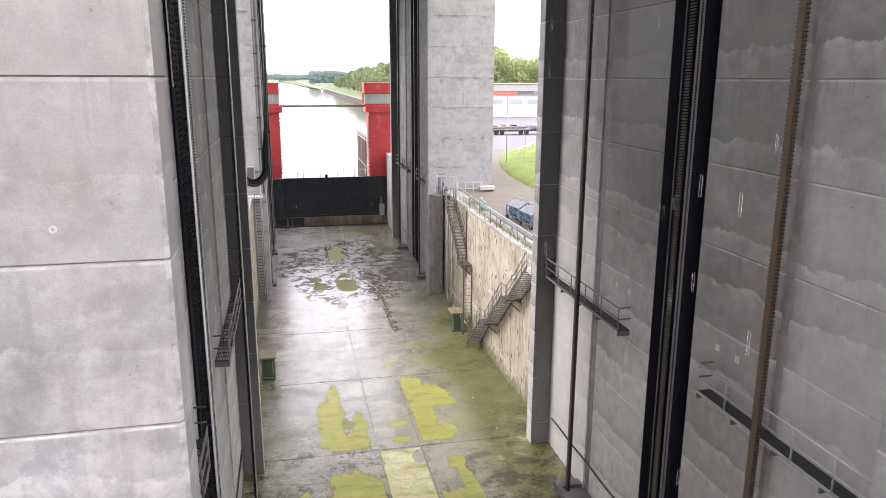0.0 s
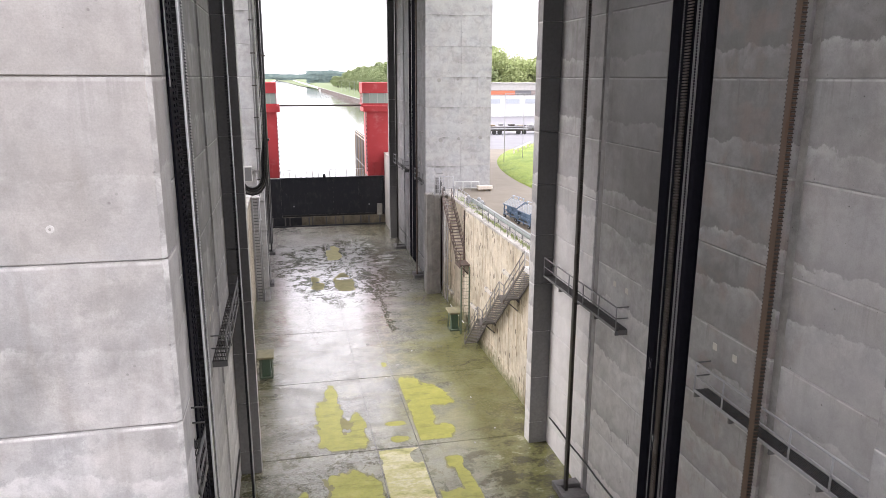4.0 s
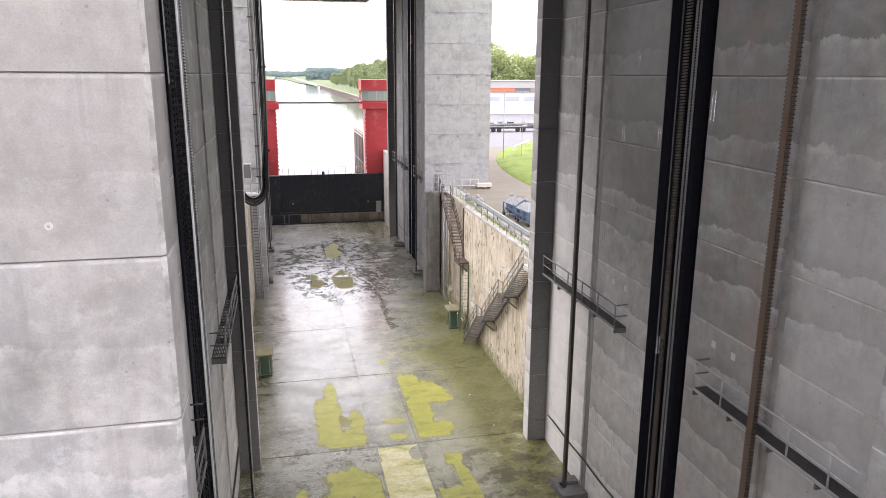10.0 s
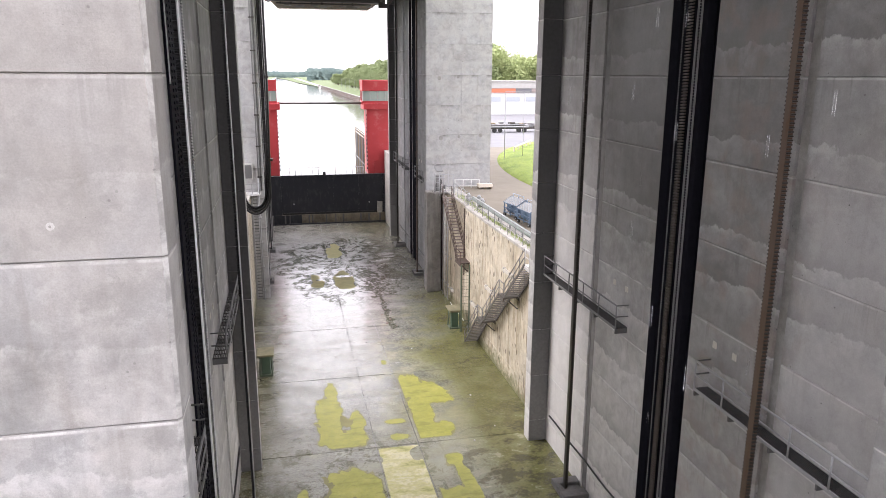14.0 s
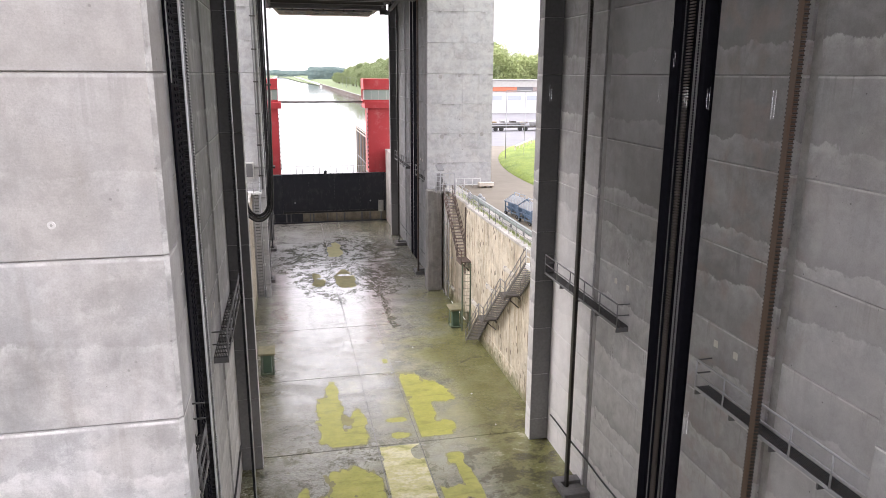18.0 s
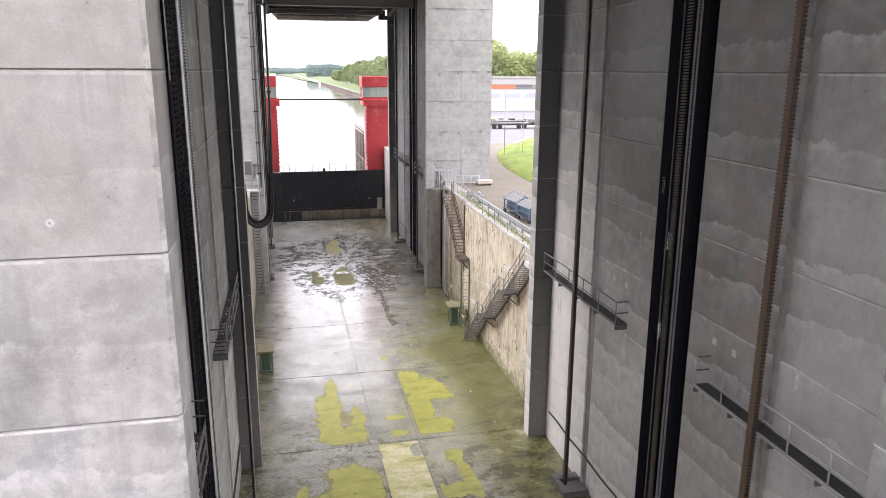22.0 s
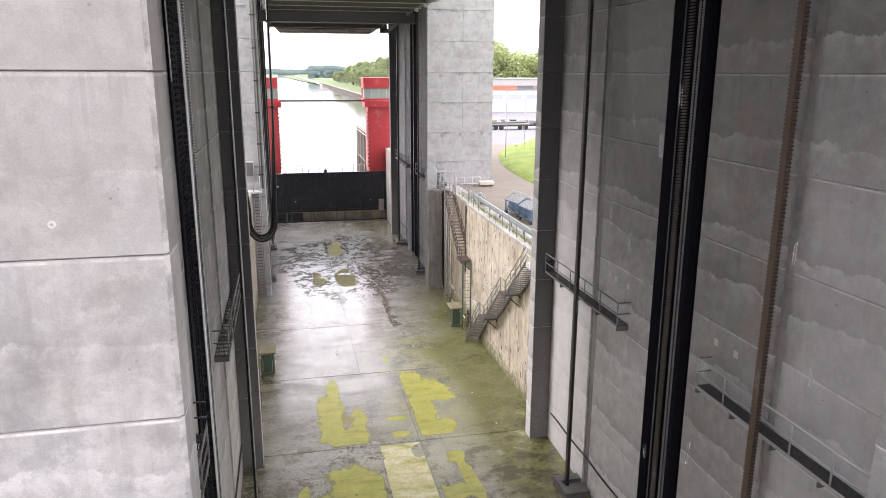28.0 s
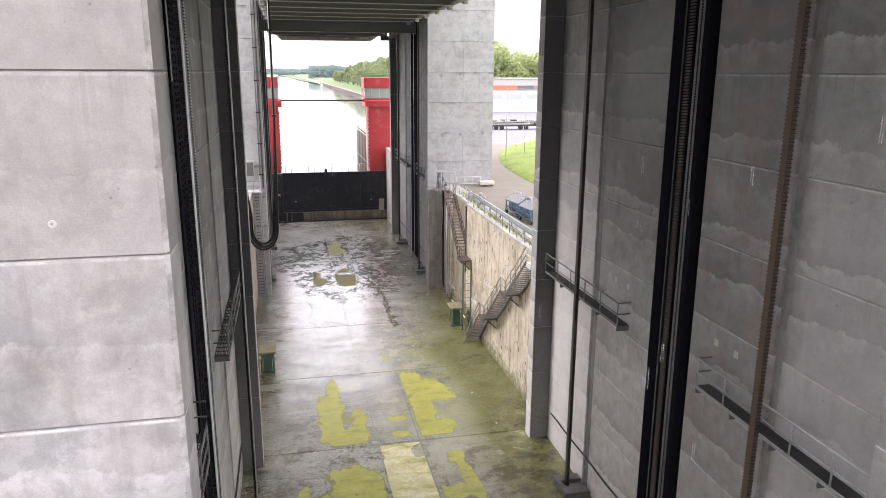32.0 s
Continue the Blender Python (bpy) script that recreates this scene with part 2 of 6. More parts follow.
    if spots:
        sv = n.new("ShaderNodeTexVoronoi")
        sv.inputs["Scale"].default_value = 1.55
        l.new(stretch(n, l, tc, 1.0, 1.25, 0.62), sv.inputs["Vector"])
        hole = ramp(n, l, maths(n, l, "ADD", sv.outputs["Distance"], maths(n, l, "MULTIPLY_ADD", mid, 0.16, -0.08)), ((0.17, (spots,)), (0.22, (0.0,))))
        hole = maths(n, l, "MULTIPLY", hole, ramp(n, l, noise_tex(n, l, tc, 0.45, 4, 0.6), ((0.36, (0.6,)), (0.50, (1.0,)))))
        col = mixc(n, l, hole, col, (0.06, 0.045, 0.03))
        washes = noise_tex(n, l, stretch(n, l, tc, 0.5, 0.5, 0.13), 1.0, 8, 0.68, None, 0.6)
        col = mixc(n, l, ramp(n, l, washes, ((0.54, (0.0,)), (0.62, (0.5,)))), col, (0.22, 0.18, 0.115))
        dash = noise_tex(n, l, stretch(n, l, tc, 2.4, 2.4, 0.42), 1.0, 5, 0.6)
        col = mixc(n, l, ramp(n, l, dash, ((0.60, (0.0,)), (0.64, (0.6,)))), col, (0.085, 0.06, 0.035))
        hz = n.new("ShaderNodeSeparateXYZ")
        l.new(tc, hz.inputs[0])
        moss = ranged(n, l, maths(n, l, "MULTIPLY_ADD", mid, 4.0, hz.outputs[2]), 2.2, 3.2, 0.8, 0.0)
        col = mixc(n, l, moss, col, (0.11, 0.12, 0.035))
        top = noise_tex(n, l, stretch(n, l, tc, 1.2, 1.6, 0.09), 1.3, 6, 0.65)
        col = mixc(n, l, ramp(n, l, top, ((0.53, (0.0,)), (0.68, (0.75,)))), col, (0.20, 0.15, 0.085))
    l.new(col, b.inputs["Base Color"])
    r = maths(n, l, "MULTIPLY_ADD", fine, 0.3, rough - 0.2)
    if wet is not None:
        r = maths(n, l, "SUBTRACT", r, maths(n, l, "MULTIPLY", wet, 0.22))
    l.new(r, b.inputs["Roughness"])
    swell = noise_tex(n, l, stretch(n, l, tc, 0.35, 0.35, 1.6), 1.0, 5, 0.6, w, 0.4)
    bump(n, l, b, mixc(n, l, 0.6, mixc(n, l, 0.5, fine, cloud), swell), 0.5, 0.06)
    return m


def painted(name, colour, rough=0.45, rust=0.25, metal=0.0, rustcol=(0.12, 0.06, 0.03), scale=1.5, run=4.0):
    """Painted or bare steel with cloudy wear and rust."""
    m, n, l, b = mat(name, rough, metal)
    tc = n.new("ShaderNodeTexCoord").outputs["Object"]
    a = noise_tex(n, l, tc, scale, 7, 0.65)
    col = mixc(n, l, 0.35, colour, ramp(n, l, a, ((0.3, (0.55,)), (0.7, (1.0,)))), "MULTIPLY")
    s = noise_tex(n, l, stretch(n, l, tc, run, run, 0.5), 1.5, 6, 0.7)
    col = mixc(n, l, ramp(n, l, s, ((0.6 - rust * 0.2, (0.0,)), (0.8, (min(1, rust * 2),)))), col, rustcol)
    l.new(col, b.inputs["Base Color"])
    l.new(maths(n, l, "MULTIPLY_ADD", a, 0.35, rough - 0.15), b.inputs["Roughness"])
    bump(n, l, b, s, 0.15, 0.01)
    return m


def plain(name, colour, rough=0.6, metal=0.0, vary=0.3, scale=3.0):
    m, n, l, b = mat(name, rough, metal)
    tc = n.new("ShaderNodeTexCoord").outputs["Object"]
    a = noise_tex(n, l, tc, scale, 6, 0.65)
    l.new(mixc(n, l, vary, colour, ramp(n, l, a, ((0.3, (0.4,)), (0.7, (1.0,)))), "MULTIPLY"), b.inputs["Base Color"])
    bump(n, l, b, a, 0.15, 0.01)
    return m


LIFT = 3.0
# darker copy for the far towers' sides, with their shade in the colour
M_TOWERSHADED = concrete("shaded_tower_concrete", (0.34, 0.335, 0.335), (0.21, 0.207, 0.207), 0.0, stain=(0.10, 0.098, 0.095), smear=LIFT)
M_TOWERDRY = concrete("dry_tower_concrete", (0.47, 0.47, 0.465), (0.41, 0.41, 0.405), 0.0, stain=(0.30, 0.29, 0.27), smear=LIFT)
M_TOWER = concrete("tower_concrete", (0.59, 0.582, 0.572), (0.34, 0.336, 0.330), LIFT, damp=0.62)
M_PALE = concrete("pale_concrete", (0.66, 0.64, 0.62), (0.46, 0.445, 0.43), 0.0)
M_BEIGE = concrete("stained_beige_concrete", (0.72, 0.655, 0.52), (0.50, 0.44, 0.335), 0.0, stain=(0.20, 0.15, 0.085), spots=0.9)


def coated_face():
    """Guide face of a pier: patchy black coating, coloured lighter below for light bounced off the floor."""
    m, n, l, b = mat("dark_coated_concrete", 0.6)
    tc = n.new("ShaderNodeNewGeometry").outputs["Position"]
    sep = n.new("ShaderNodeSeparateXYZ")
    l.new(tc, sep.inputs[0])
    patchy = noise_tex(n, l, stretch(n, l, tc, 0.6, 0.6, 0.25), 1.0, 8, 0.66, None, 0.6)
    fine = noise_tex(n, l, tc, 6.0, 8, 0.7)
    brightened = maths(n, l, "MULTIPLY_ADD", patchy, -7.0, maths(n, l, "ADD", sep.outputs[2], 3.5))
    col = ramp(n, l, ranged(n, l, brightened, 2.0, 20.0), ((0.0, (0.21, 0.205, 0.20)), (0.16, (0.17, 0.167, 0.163)), (0.34, (0.11, 0.108, 0.106)), (0.65, (0.072, 0.071, 0.072))))
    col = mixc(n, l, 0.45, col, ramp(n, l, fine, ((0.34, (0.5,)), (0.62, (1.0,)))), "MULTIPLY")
    l.new(col, b.inputs["Base Color"])
    bump(n, l, b, fine, 0.3, 0.02)
    return m


M_COATED = coated_face()
M_COPING = concrete("worn_coping", (0.55, 0.53, 0.49), (0.36, 0.345, 0.315), 0.0)
M_GREY = concrete("grey_concrete", (0.40, 0.39, 0.37), (0.24, 0.235, 0.225), 0.0)
M_FOOT = concrete("dark_oily_concrete", (0.22, 0.215, 0.21), (0.08, 0.078, 0.076), 0.0)
M_DINGY = concrete("dingy_beige_concrete", (0.50, 0.445, 0.345), (0.30, 0.26, 0.195), 0.0, stain=(0.12, 0.10, 0.07), spots=0.7)
# concrete darkened for the shade inside a wall groove
M_GROOVESHADE = concrete("shaded_groove_concrete", (0.25, 0.245, 0.24), (0.13, 0.128, 0.126), 0.0)
M_MOSSCAP = concrete("mossy_concrete_cap", (0.40, 0.375, 0.25), (0.22, 0.21, 0.115), 0.0)
M_STREAKED = concrete("streaked_footing", (0.30, 0.285, 0.265), (0.17, 0.16, 0.148), 0.0, stain=(0.55, 0.53, 0.50))
M_BLACK = painted("black_grease_steel", (0.012, 0.012, 0.014), 0.35, 0.1)
M_PITCH = plain("matt_black_coating", (0.016, 0.016, 0.021), 0.85, 0.0, 0.3)
M_RACK = painted("rusty_rack_steel", (0.130, 0.090, 0.064), 0.55, 0.6, 0.3)
M_RACKDARK = painted("dark_greased_steel", (0.055, 0.050, 0.045), 0.4, 0.3, 0.5)
M_STEEL = painted("galvanised_steel", (0.36, 0.365, 0.37), 0.45, 0.12, 0.15)
M_BRIGHT = painted("bright_worn_steel", (0.6, 0.6, 0.61), 0.3, 0.1, 0.2)
M_POLISHED = plain("polished_steel", (0.85, 0.85, 0.86), 0.22, 1.0, 0.2)
M_THREAD = painted("brown_thread_steel", (0.115, 0.098, 0.084), 0.5, 0.1, 0.3)
M_GIRDER = painted("grey_girder_paint", (0.20, 0.20, 0.20), 0.5, 0.2)
M_DARKGIRDER = painted("dark_girder_paint", (0.11, 0.11, 0.11), 0.5, 0.3)
M_DECK = painted("black_grating_steel", (0.035, 0.035, 0.036), 0.6, 0.3)
M_ENDBOX = painted("pale_brown_paint", (0.62, 0.56, 0.48), 0.6, 0.3)
M_UNDERSIDE = painted("dirty_underside_paint", (0.17, 0.165, 0.155), 0.6, 0.3)
M_BEAMPAINT = painted("pale_girder_paint", (0.42, 0.41, 0.39), 0.5, 0.2)
M_RED = painted("red_paint", (0.50, 0.045, 0.052), 0.45, 0.3, rustcol=(0.58, 0.30, 0.28), scale=0.25, run=0.4)
M_PINK = painted("faded_reddish_steel", (0.27, 0.225, 0.21), 0.6, 0.2, rustcol=(0.35, 0.12, 0.10))
M_GATE = painted("black_gate_tar", (0.011, 0.013, 0.021), 0.35, 0.4, rustcol=(0.07, 0.07, 0.068), run=0.9)
M_SILL = concrete("stained_sill", (0.34, 0.295, 0.215), (0.10, 0.085, 0.06), 0.0, stain=(0.025, 0.022, 0.02))
M_GREEN = painted("green_paint", (0.10, 0.17, 0.12), 0.5, 0.2)
M_BLUE = painted("blue_grey_paint", (0.10, 0.15, 0.22), 0.5, 0.15)
M_COVER = painted("pale_blue_paint", (0.26, 0.33, 0.42), 0.5, 0.15)
M_WHITE = painted("white_paint", (0.58, 0.58, 0.57), 0.5, 0.06)
M_LAMP = painted("dirty_white_paint", (0.55, 0.52, 0.46), 0.6, 0.3)
M_ORANGE = plain("orange_paint", (0.55, 0.17, 0.09), 0.6)
M_RUBBER = plain("black_rubber", (0.012, 0.012, 0.012), 0.35)
M_PILE = painted("rusty_sheet_pile", (0.16, 0.11, 0.095), 0.8, 0.5)
M_GLOSS = plain("wet_black_grease", (0.014, 0.014, 0.019), 0.4, 0.0, 0.3, 5.0)
for black in (M_GLOSS, M_PITCH):
    black.node_tree.nodes["Principled BSDF"].inputs["IOR"].default_value = 1.03
M_STAIR = painted("grey_weathered_steel", (0.115, 0.108, 0.102), 0.55, 0.35, 0.1)
M_RUST = painted("rusty_landing_steel", (0.115, 0.092, 0.080), 0.75, 0.6, 0.1, (0.18, 0.09, 0.07))
M_GREYGREEN = painted("grey_green_paint", (0.125, 0.165, 0.115), 0.5, 0.25)
M_QUAYPIPE = painted("grey_green_pipe", (0.24, 0.28, 0.26), 0.5, 0.2)
M_WOOD = plain("weathered_timber", (0.22, 0.17, 0.11), 0.8)
M_GLASS = plain("window_glass", (0.36, 0.43, 0.39), 0.05, 0.0, 0.1)
M_HALLGLASS = plain("blue_grey_window_glass", (0.40, 0.43, 0.47), 0.15, 0.0, 0.2)
M_BARK = plain("bark", (0.10, 0.075, 0.05), 0.9)
M_YARD = plain("brown_wet_paving", (0.18, 0.157, 0.122), 0.9, 0.0, 0.4, 0.5)
M_YARDPALE = plain("pale_yard_paving", (0.15, 0.15, 0.16), 0.8, 0.0, 0.3, 0.3)


def leaf_material(name, a, c):
    m, n, l, b = mat(name, 0.6)
    g = n.new("ShaderNodeNewGeometry").outputs["Random Per Island"]
    l.new(ramp(n, l, g, ((0.0, a), (1.0, c))), b.inputs["Base Color"])
    b.inputs["Specular IOR Level"].default_value = 0.12
    return m


# haze put into the leaf colours: paler, and bluish for the far woods
M_LEAF = leaf_material("summer_leaves", (0.18, 0.225, 0.11), (0.28, 0.325, 0.17))
M_LEAFPALE = leaf_material("pale_leaves", (0.26, 0.312, 0.14), (0.37, 0.415, 0.195))
M_LEAFFAR = leaf_material("distant_leaves", (0.09, 0.13, 0.125), (0.14, 0.185, 0.17))


def grass_material():
    m, n, l, b = mat("meadow_grass", 0.85)
    tc = n.new("ShaderNodeTexCoord").outputs["Object"]
    a = noise_tex(n, l, tc, 0.3, 9, 0.78)
    f = noise_tex(n, l, tc, 3.5, 9, 0.85)
    col = ramp(n, l, a, ((0.38, (0.115, 0.18, 0.018)), (0.60, (0.235, 0.30, 0.040))))
    l.new(mixc(n, l, 0.5, col, ramp(n, l, f, ((0.38, (0.3,)), (0.58, (1.0,)))), "MULTIPLY"), b.inputs["Base Color"])
    bump(n, l, b, f, 0.8, 0.12)
    return m


M_GRASS = grass_material()
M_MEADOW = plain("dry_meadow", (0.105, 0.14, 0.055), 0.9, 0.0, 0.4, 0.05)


def water_material():
    m, n, l, b = mat("canal_water", 0.08)
    tc = n.new("ShaderNodeTexCoord").outputs["Object"]
    b.inputs["Base Color"].default_value = (0.10, 0.11, 0.09, 1)
    b.inputs["IOR"].default_value = 1.33
    b.inputs["Roughness"].default_value = 0.08
    bump(n, l, b, noise_tex(n, l, tc, 0.8, 5, 0.6), 0.09, 0.1)
    return m


M_WATER = water_material()


def wet_floor():
    """Wet concrete slabs: a mirror film in the middle, green slime to the east, silt runs at the far end."""
    m, n, l, b = mat("wet_slab_concrete", 0.4)
    tc = n.new("ShaderNodeNewGeometry").outputs["Position"]
    sep = n.new("ShaderNodeSeparateXYZ")
    l.new(tc, sep.inputs[0])
    px, py = sep.outputs[0], sep.outputs[1]
    big = noise_tex(n, l, tc, 0.16, 8, 0.6)
    iso = noise_tex(n, l, tc, 0.55, 11, 0.7)
    fine = noise_tex(n, l, tc, 4.0, 9, 0.72)
    wipe = noise_tex(n, l, stretch(n, l, tc, 0.30, 1.9, 1), 1.0, 8, 0.66)
    warp = n.new("ShaderNodeTexNoise")
    warp.inputs["Scale"].default_value, warp.inputs["Detail"].default_value, warp.inputs["Roughness"].default_value = 0.45, 8, 0.65
    l.new(tc, warp.inputs["Vector"])
    moved = n.new("ShaderNodeVectorMath")
    moved.operation = "MULTIPLY_ADD"
    l.new(warp.outputs["Color"], moved.inputs[0])
    moved.inputs[1].default_value = (4, 5, 0)
    l.new(tc, moved.inputs[2])
    mv = moved.outputs[0]
    col = ramp(n, l, iso, ((0.32, (0.20, 0.205, 0.155)), (0.5, (0.33, 0.33, 0.275)), (0.70, (0.48, 0.475, 0.42))))
    col = mixc(n, l, 0.45, col, ramp(n, l, fine, ((0.34, (0.4,)), (0.6, (1.0,)))), "MULTIPLY")
    col = mixc(n, l, 0.35, col, ramp(n, l, wipe, ((0.38, (0.6,)), (0.58, (1.0,)))), "MULTIPLY")
    # slime: more of it towards the beige wall and the near end
    side = maths(n, l, "MULTIPLY_ADD", px, 0.085, -0.40)
    near = maths(n, l, "MULTIPLY_ADD", py, -0.02, 1.17)
    grow = maths(n, l, "ADD", maths(n, l, "ADD", side, near), maths(n, l, "MULTIPLY_ADD", big, 1.6, -0.8))
    grow = maths(n, l, "ADD", grow, maths(n, l, "MULTIPLY_ADD", iso, 1.2, -0.6))
    slime = ramp(n, l, grow, ((0.24, (0.0,)), (0.72, (0.92,))))
    green = ramp(n, l, iso, ((0.35, (0.19, 0.185, 0.06)), (0.5, (0.36, 0.355, 0.16)), (0.66, (0.52, 0.51, 0.30))))
    deep = ranged(n, l, maths(n, l, "MULTIPLY_ADD", big, 6.0, maths(n, l, "MULTIPLY_ADD", iso, 5.0, maths(n, l, "ADD", px, ranged(n, l, py, 32.0, 42.0, 3.6, 0.0)))), 14.4, 17.8, 0.0, 0.8)
    green = mixc(n, l, deep, green, (0.13, 0.13, 0.03))
    green = mixc(n, l, 0.28, green, ramp(n, l, fine, ((0.36, (0.4,)), (0.58, (1.0,)))), "MULTIPLY")
    col = mixc(n, l, slime, col, green)
    # sky sheen on the far floor, put into the colour as a pale tone
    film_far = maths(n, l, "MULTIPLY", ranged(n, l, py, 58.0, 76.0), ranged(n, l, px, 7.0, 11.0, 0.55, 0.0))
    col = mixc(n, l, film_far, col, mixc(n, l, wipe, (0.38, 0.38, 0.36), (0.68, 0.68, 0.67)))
    # sheen put into the colour: over pale near slabs and the far west corner
    near_pale = maths(n, l, "MULTIPLY", ranged(n, l, maths(n, l, "MULTIPLY_ADD", big, 8.0, py), 42.0, 52.0, 0.55, 0.0), ranged(n, l, maths(n, l, "MULTIPLY_ADD", iso, 3.0, px), 11.0, 13.5, 1.0, 0.0))
    col = mixc(n, l, near_pale, col, mixc(n, l, wipe, (0.34, 0.34, 0.27), (0.66, 0.65, 0.57)))
    white_sheen = maths(n, l, "MULTIPLY", ranged(n, l, maths(n, l, "MULTIPLY_ADD", iso, 4.0, px), 4.5, 8.0, 0.6, 0.0), ranged(n, l, py, 76.0, 84.0))
    col = mixc(n, l, white_sheen, col, mixc(n, l, wipe, (0.60, 0.60, 0.58), (0.86, 0.86, 0.85)))
    # silt washed outwards from the middle of the far end
    bent = n.new("ShaderNodeSeparateXYZ")
    l.new(mv, bent.inputs[0])
    dx = maths(n, l, "DIVIDE", maths(n, l, "SUBTRACT", bent.outputs[0], 8.6), 8.5)
    dy = maths(n, l, "DIVIDE", maths(n, l, "SUBTRACT", bent.outputs[1], 86.5), 15.0)
    rad = maths(n, l, "SQRT", maths(n, l, "ADD", maths(n, l, "MULTIPLY", dx, dx), maths(n, l, "MULTIPLY", dy, dy)))
    zone = ranged(n, l, maths(n, l, "MULTIPLY_ADD", big, 0.8, rad), 1.15, 1.65, 1.0, 0.0)
    ray = n.new("ShaderNodeCombineXYZ")
    l.new(maths(n, l, "MULTIPLY", maths(n, l, "ARCTAN2", dx, dy), 3.4), ray.inputs[0])
    l.new(maths(n, l, "MULTIPLY", rad, 2.2), ray.inputs[1])
    l.new(maths(n, l, "MULTIPLY", iso, 2.4), ray.inputs[2])
    fan = noise_tex(n, l, ray.outputs[0], 1.0, 9, 0.66)
    runs = ramp(n, l, maths(n, l, "ABSOLUTE", maths(n, l, "SUBTRACT", fan, 0.5)), ((0.018, (1.0,)), (0.05, (0.0,))))
    runs = maths(n, l, "MULTIPLY", runs, ramp(n, l, noise_tex(n, l, tc, 0.7, 6, 0.6), ((0.42, (0.0,)), (0.54, (1.0,)))))
    fan_b = noise_tex(n, l, stretch(n, l, ray.outputs[0], 1.5, 1.6, 1), 1.0, 9, 0.66)
    clods = maths(n, l, "MULTIPLY", ramp(n, l, fan_b, ((0.525, (0.0,)), (0.545, (1.0,)))), ramp(n, l, fine, ((0.38, (0.4,)), (0.5, (1.0,)))))
    silt = maths(n, l, "MULTIPLY", maths(n, l, "MAXIMUM", runs, clods), zone)
    line = maths(n, l, "ABSOLUTE", maths(n, l, "SUBTRACT", maths(n, l, "MULTIPLY_ADD", iso, 2.2, px), 10.0))
    line = maths(n, l, "MULTIPLY", ranged(n, l, line, 0.12, 0.34, 1.0, 0.0), ranged(n, l, maths(n, l, "ABSOLUTE", maths(n, l, "SUBTRACT", py, 69.0)), 8.0, 9.5, 1.0, 0.0))
    line = maths(n, l, "MULTIPLY", line, ramp(n, l, fine, ((0.42, (0.0,)), (0.5, (1.0,)))))
    silt = maths(n, l, "MAXIMUM", silt, line)
    silt = ranged(n, l, silt, 0.34, 0.58)
    # pale sky reflection between the silt runs, also in the colour
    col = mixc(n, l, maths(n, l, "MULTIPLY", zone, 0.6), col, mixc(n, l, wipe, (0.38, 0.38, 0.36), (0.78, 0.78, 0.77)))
    col = mixc(n, l, maths(n, l, "MULTIPLY", silt, 0.92), col, mixc(n, l, fine, (0.016, 0.019, 0.010), (0.085, 0.096, 0.048)))
    # grimy wet stretch east of the silt
    grimy = maths(n, l, "MULTIPLY", ranged(n, l, maths(n, l, "MULTIPLY_ADD", iso, 5.0, px), 11.5, 14.5), ranged(n, l, maths(n, l, "MULTIPLY_ADD", big, 10.0, py), 70.0, 82.0))
    col = mixc(n, l, maths(n, l, "MULTIPLY", grimy, 0.6), col, mixc(n, l, wipe, (0.08, 0.078, 0.05), (0.30, 0.29, 0.23)))
    # debris along the west wall and clumps of moss at the near end
    west = ranged(n, l, maths(n, l, "MULTIPLY_ADD", iso, 7.0, px), 1.2, 3.6, 1.0, 0.0)
    west = maths(n, l, "MULTIPLY", west, ranged(n, l, py, 66.0, 76.0, 1.0, 0.15))
    near_moss = maths(n, l, "MULTIPLY", ranged(n, l, maths(n, l, "MULTIPLY_ADD", big, 16.0, maths(n, l, "MULTIPLY_ADD", px, 1.2, py)), 52.0, 58.0, 1.0, 0.0), ramp(n, l, noise_tex(n, l, tc, 0.8, 10, 0.72, None, 1.2), ((0.52, (0.0,)), (0.56, (0.9,)))))
    dirt = maths(n, l, "MULTIPLY", maths(n, l, "MAXIMUM", west, near_moss), ramp(n, l, fine, ((0.36, (0.25,)), (0.52, (0.95,)))))
    col = mixc(n, l, dirt, col, mixc(n, l, iso, (0.03, 0.03, 0.012), (0.16, 0.15, 0.06)))
    # soaked dark growth at the near end by the towers
    soak = ranged(n, l, maths(n, l, "ADD", maths(n, l, "MULTIPLY_ADD", px, -1.5, py), maths(n, l, "MULTIPLY_ADD", big, 12.0, -6.0)), 19.0, 25.0, 1.0, 0.0)
    tufts = noise_tex(n, l, stretch(n, l, tc, 0.8, 1.0, 1), 0.7, 10, 0.74, None, 0.1)
    col = mixc(n, l, maths(n, l, "MULTIPLY", soak, ramp(n, l, tufts, ((0.44, (0.9,)), (0.51, (0.0,))))), col, mixc(n, l, fine, (0.035, 0.034, 0.012), (0.12, 0.11, 0.05)))
    col = mixc(n, l, maths(n, l, "MULTIPLY", soak, ramp(n, l, tufts, ((0.57, (0.0,)), (0.62, (0.5,))))), col, (0.52, 0.50, 0.36))
    # brown scum, with the gate's dark reflection put into the same colour
    end = maths(n, l, "MULTIPLY", ranged(n, l, maths(n, l, "MULTIPLY_ADD", big, 14.0, maths(n, l, "MULTIPLY_ADD", iso, 6.0, py)), 106.0, 114.0), 0.5)
    col = mixc(n, l, end, col, mixc(n, l, iso, (0.04, 0.034, 0.014), (0.22, 0.19, 0.085)))
    # a few hairline cracks and scraps elsewhere
    crack = n.new("ShaderNodeTexVoronoi")
    crack.feature = "DISTANCE_TO_EDGE"
    crack.inputs["Scale"].default_value = 0.11
    l.new(mv, crack.inputs["Vector"])
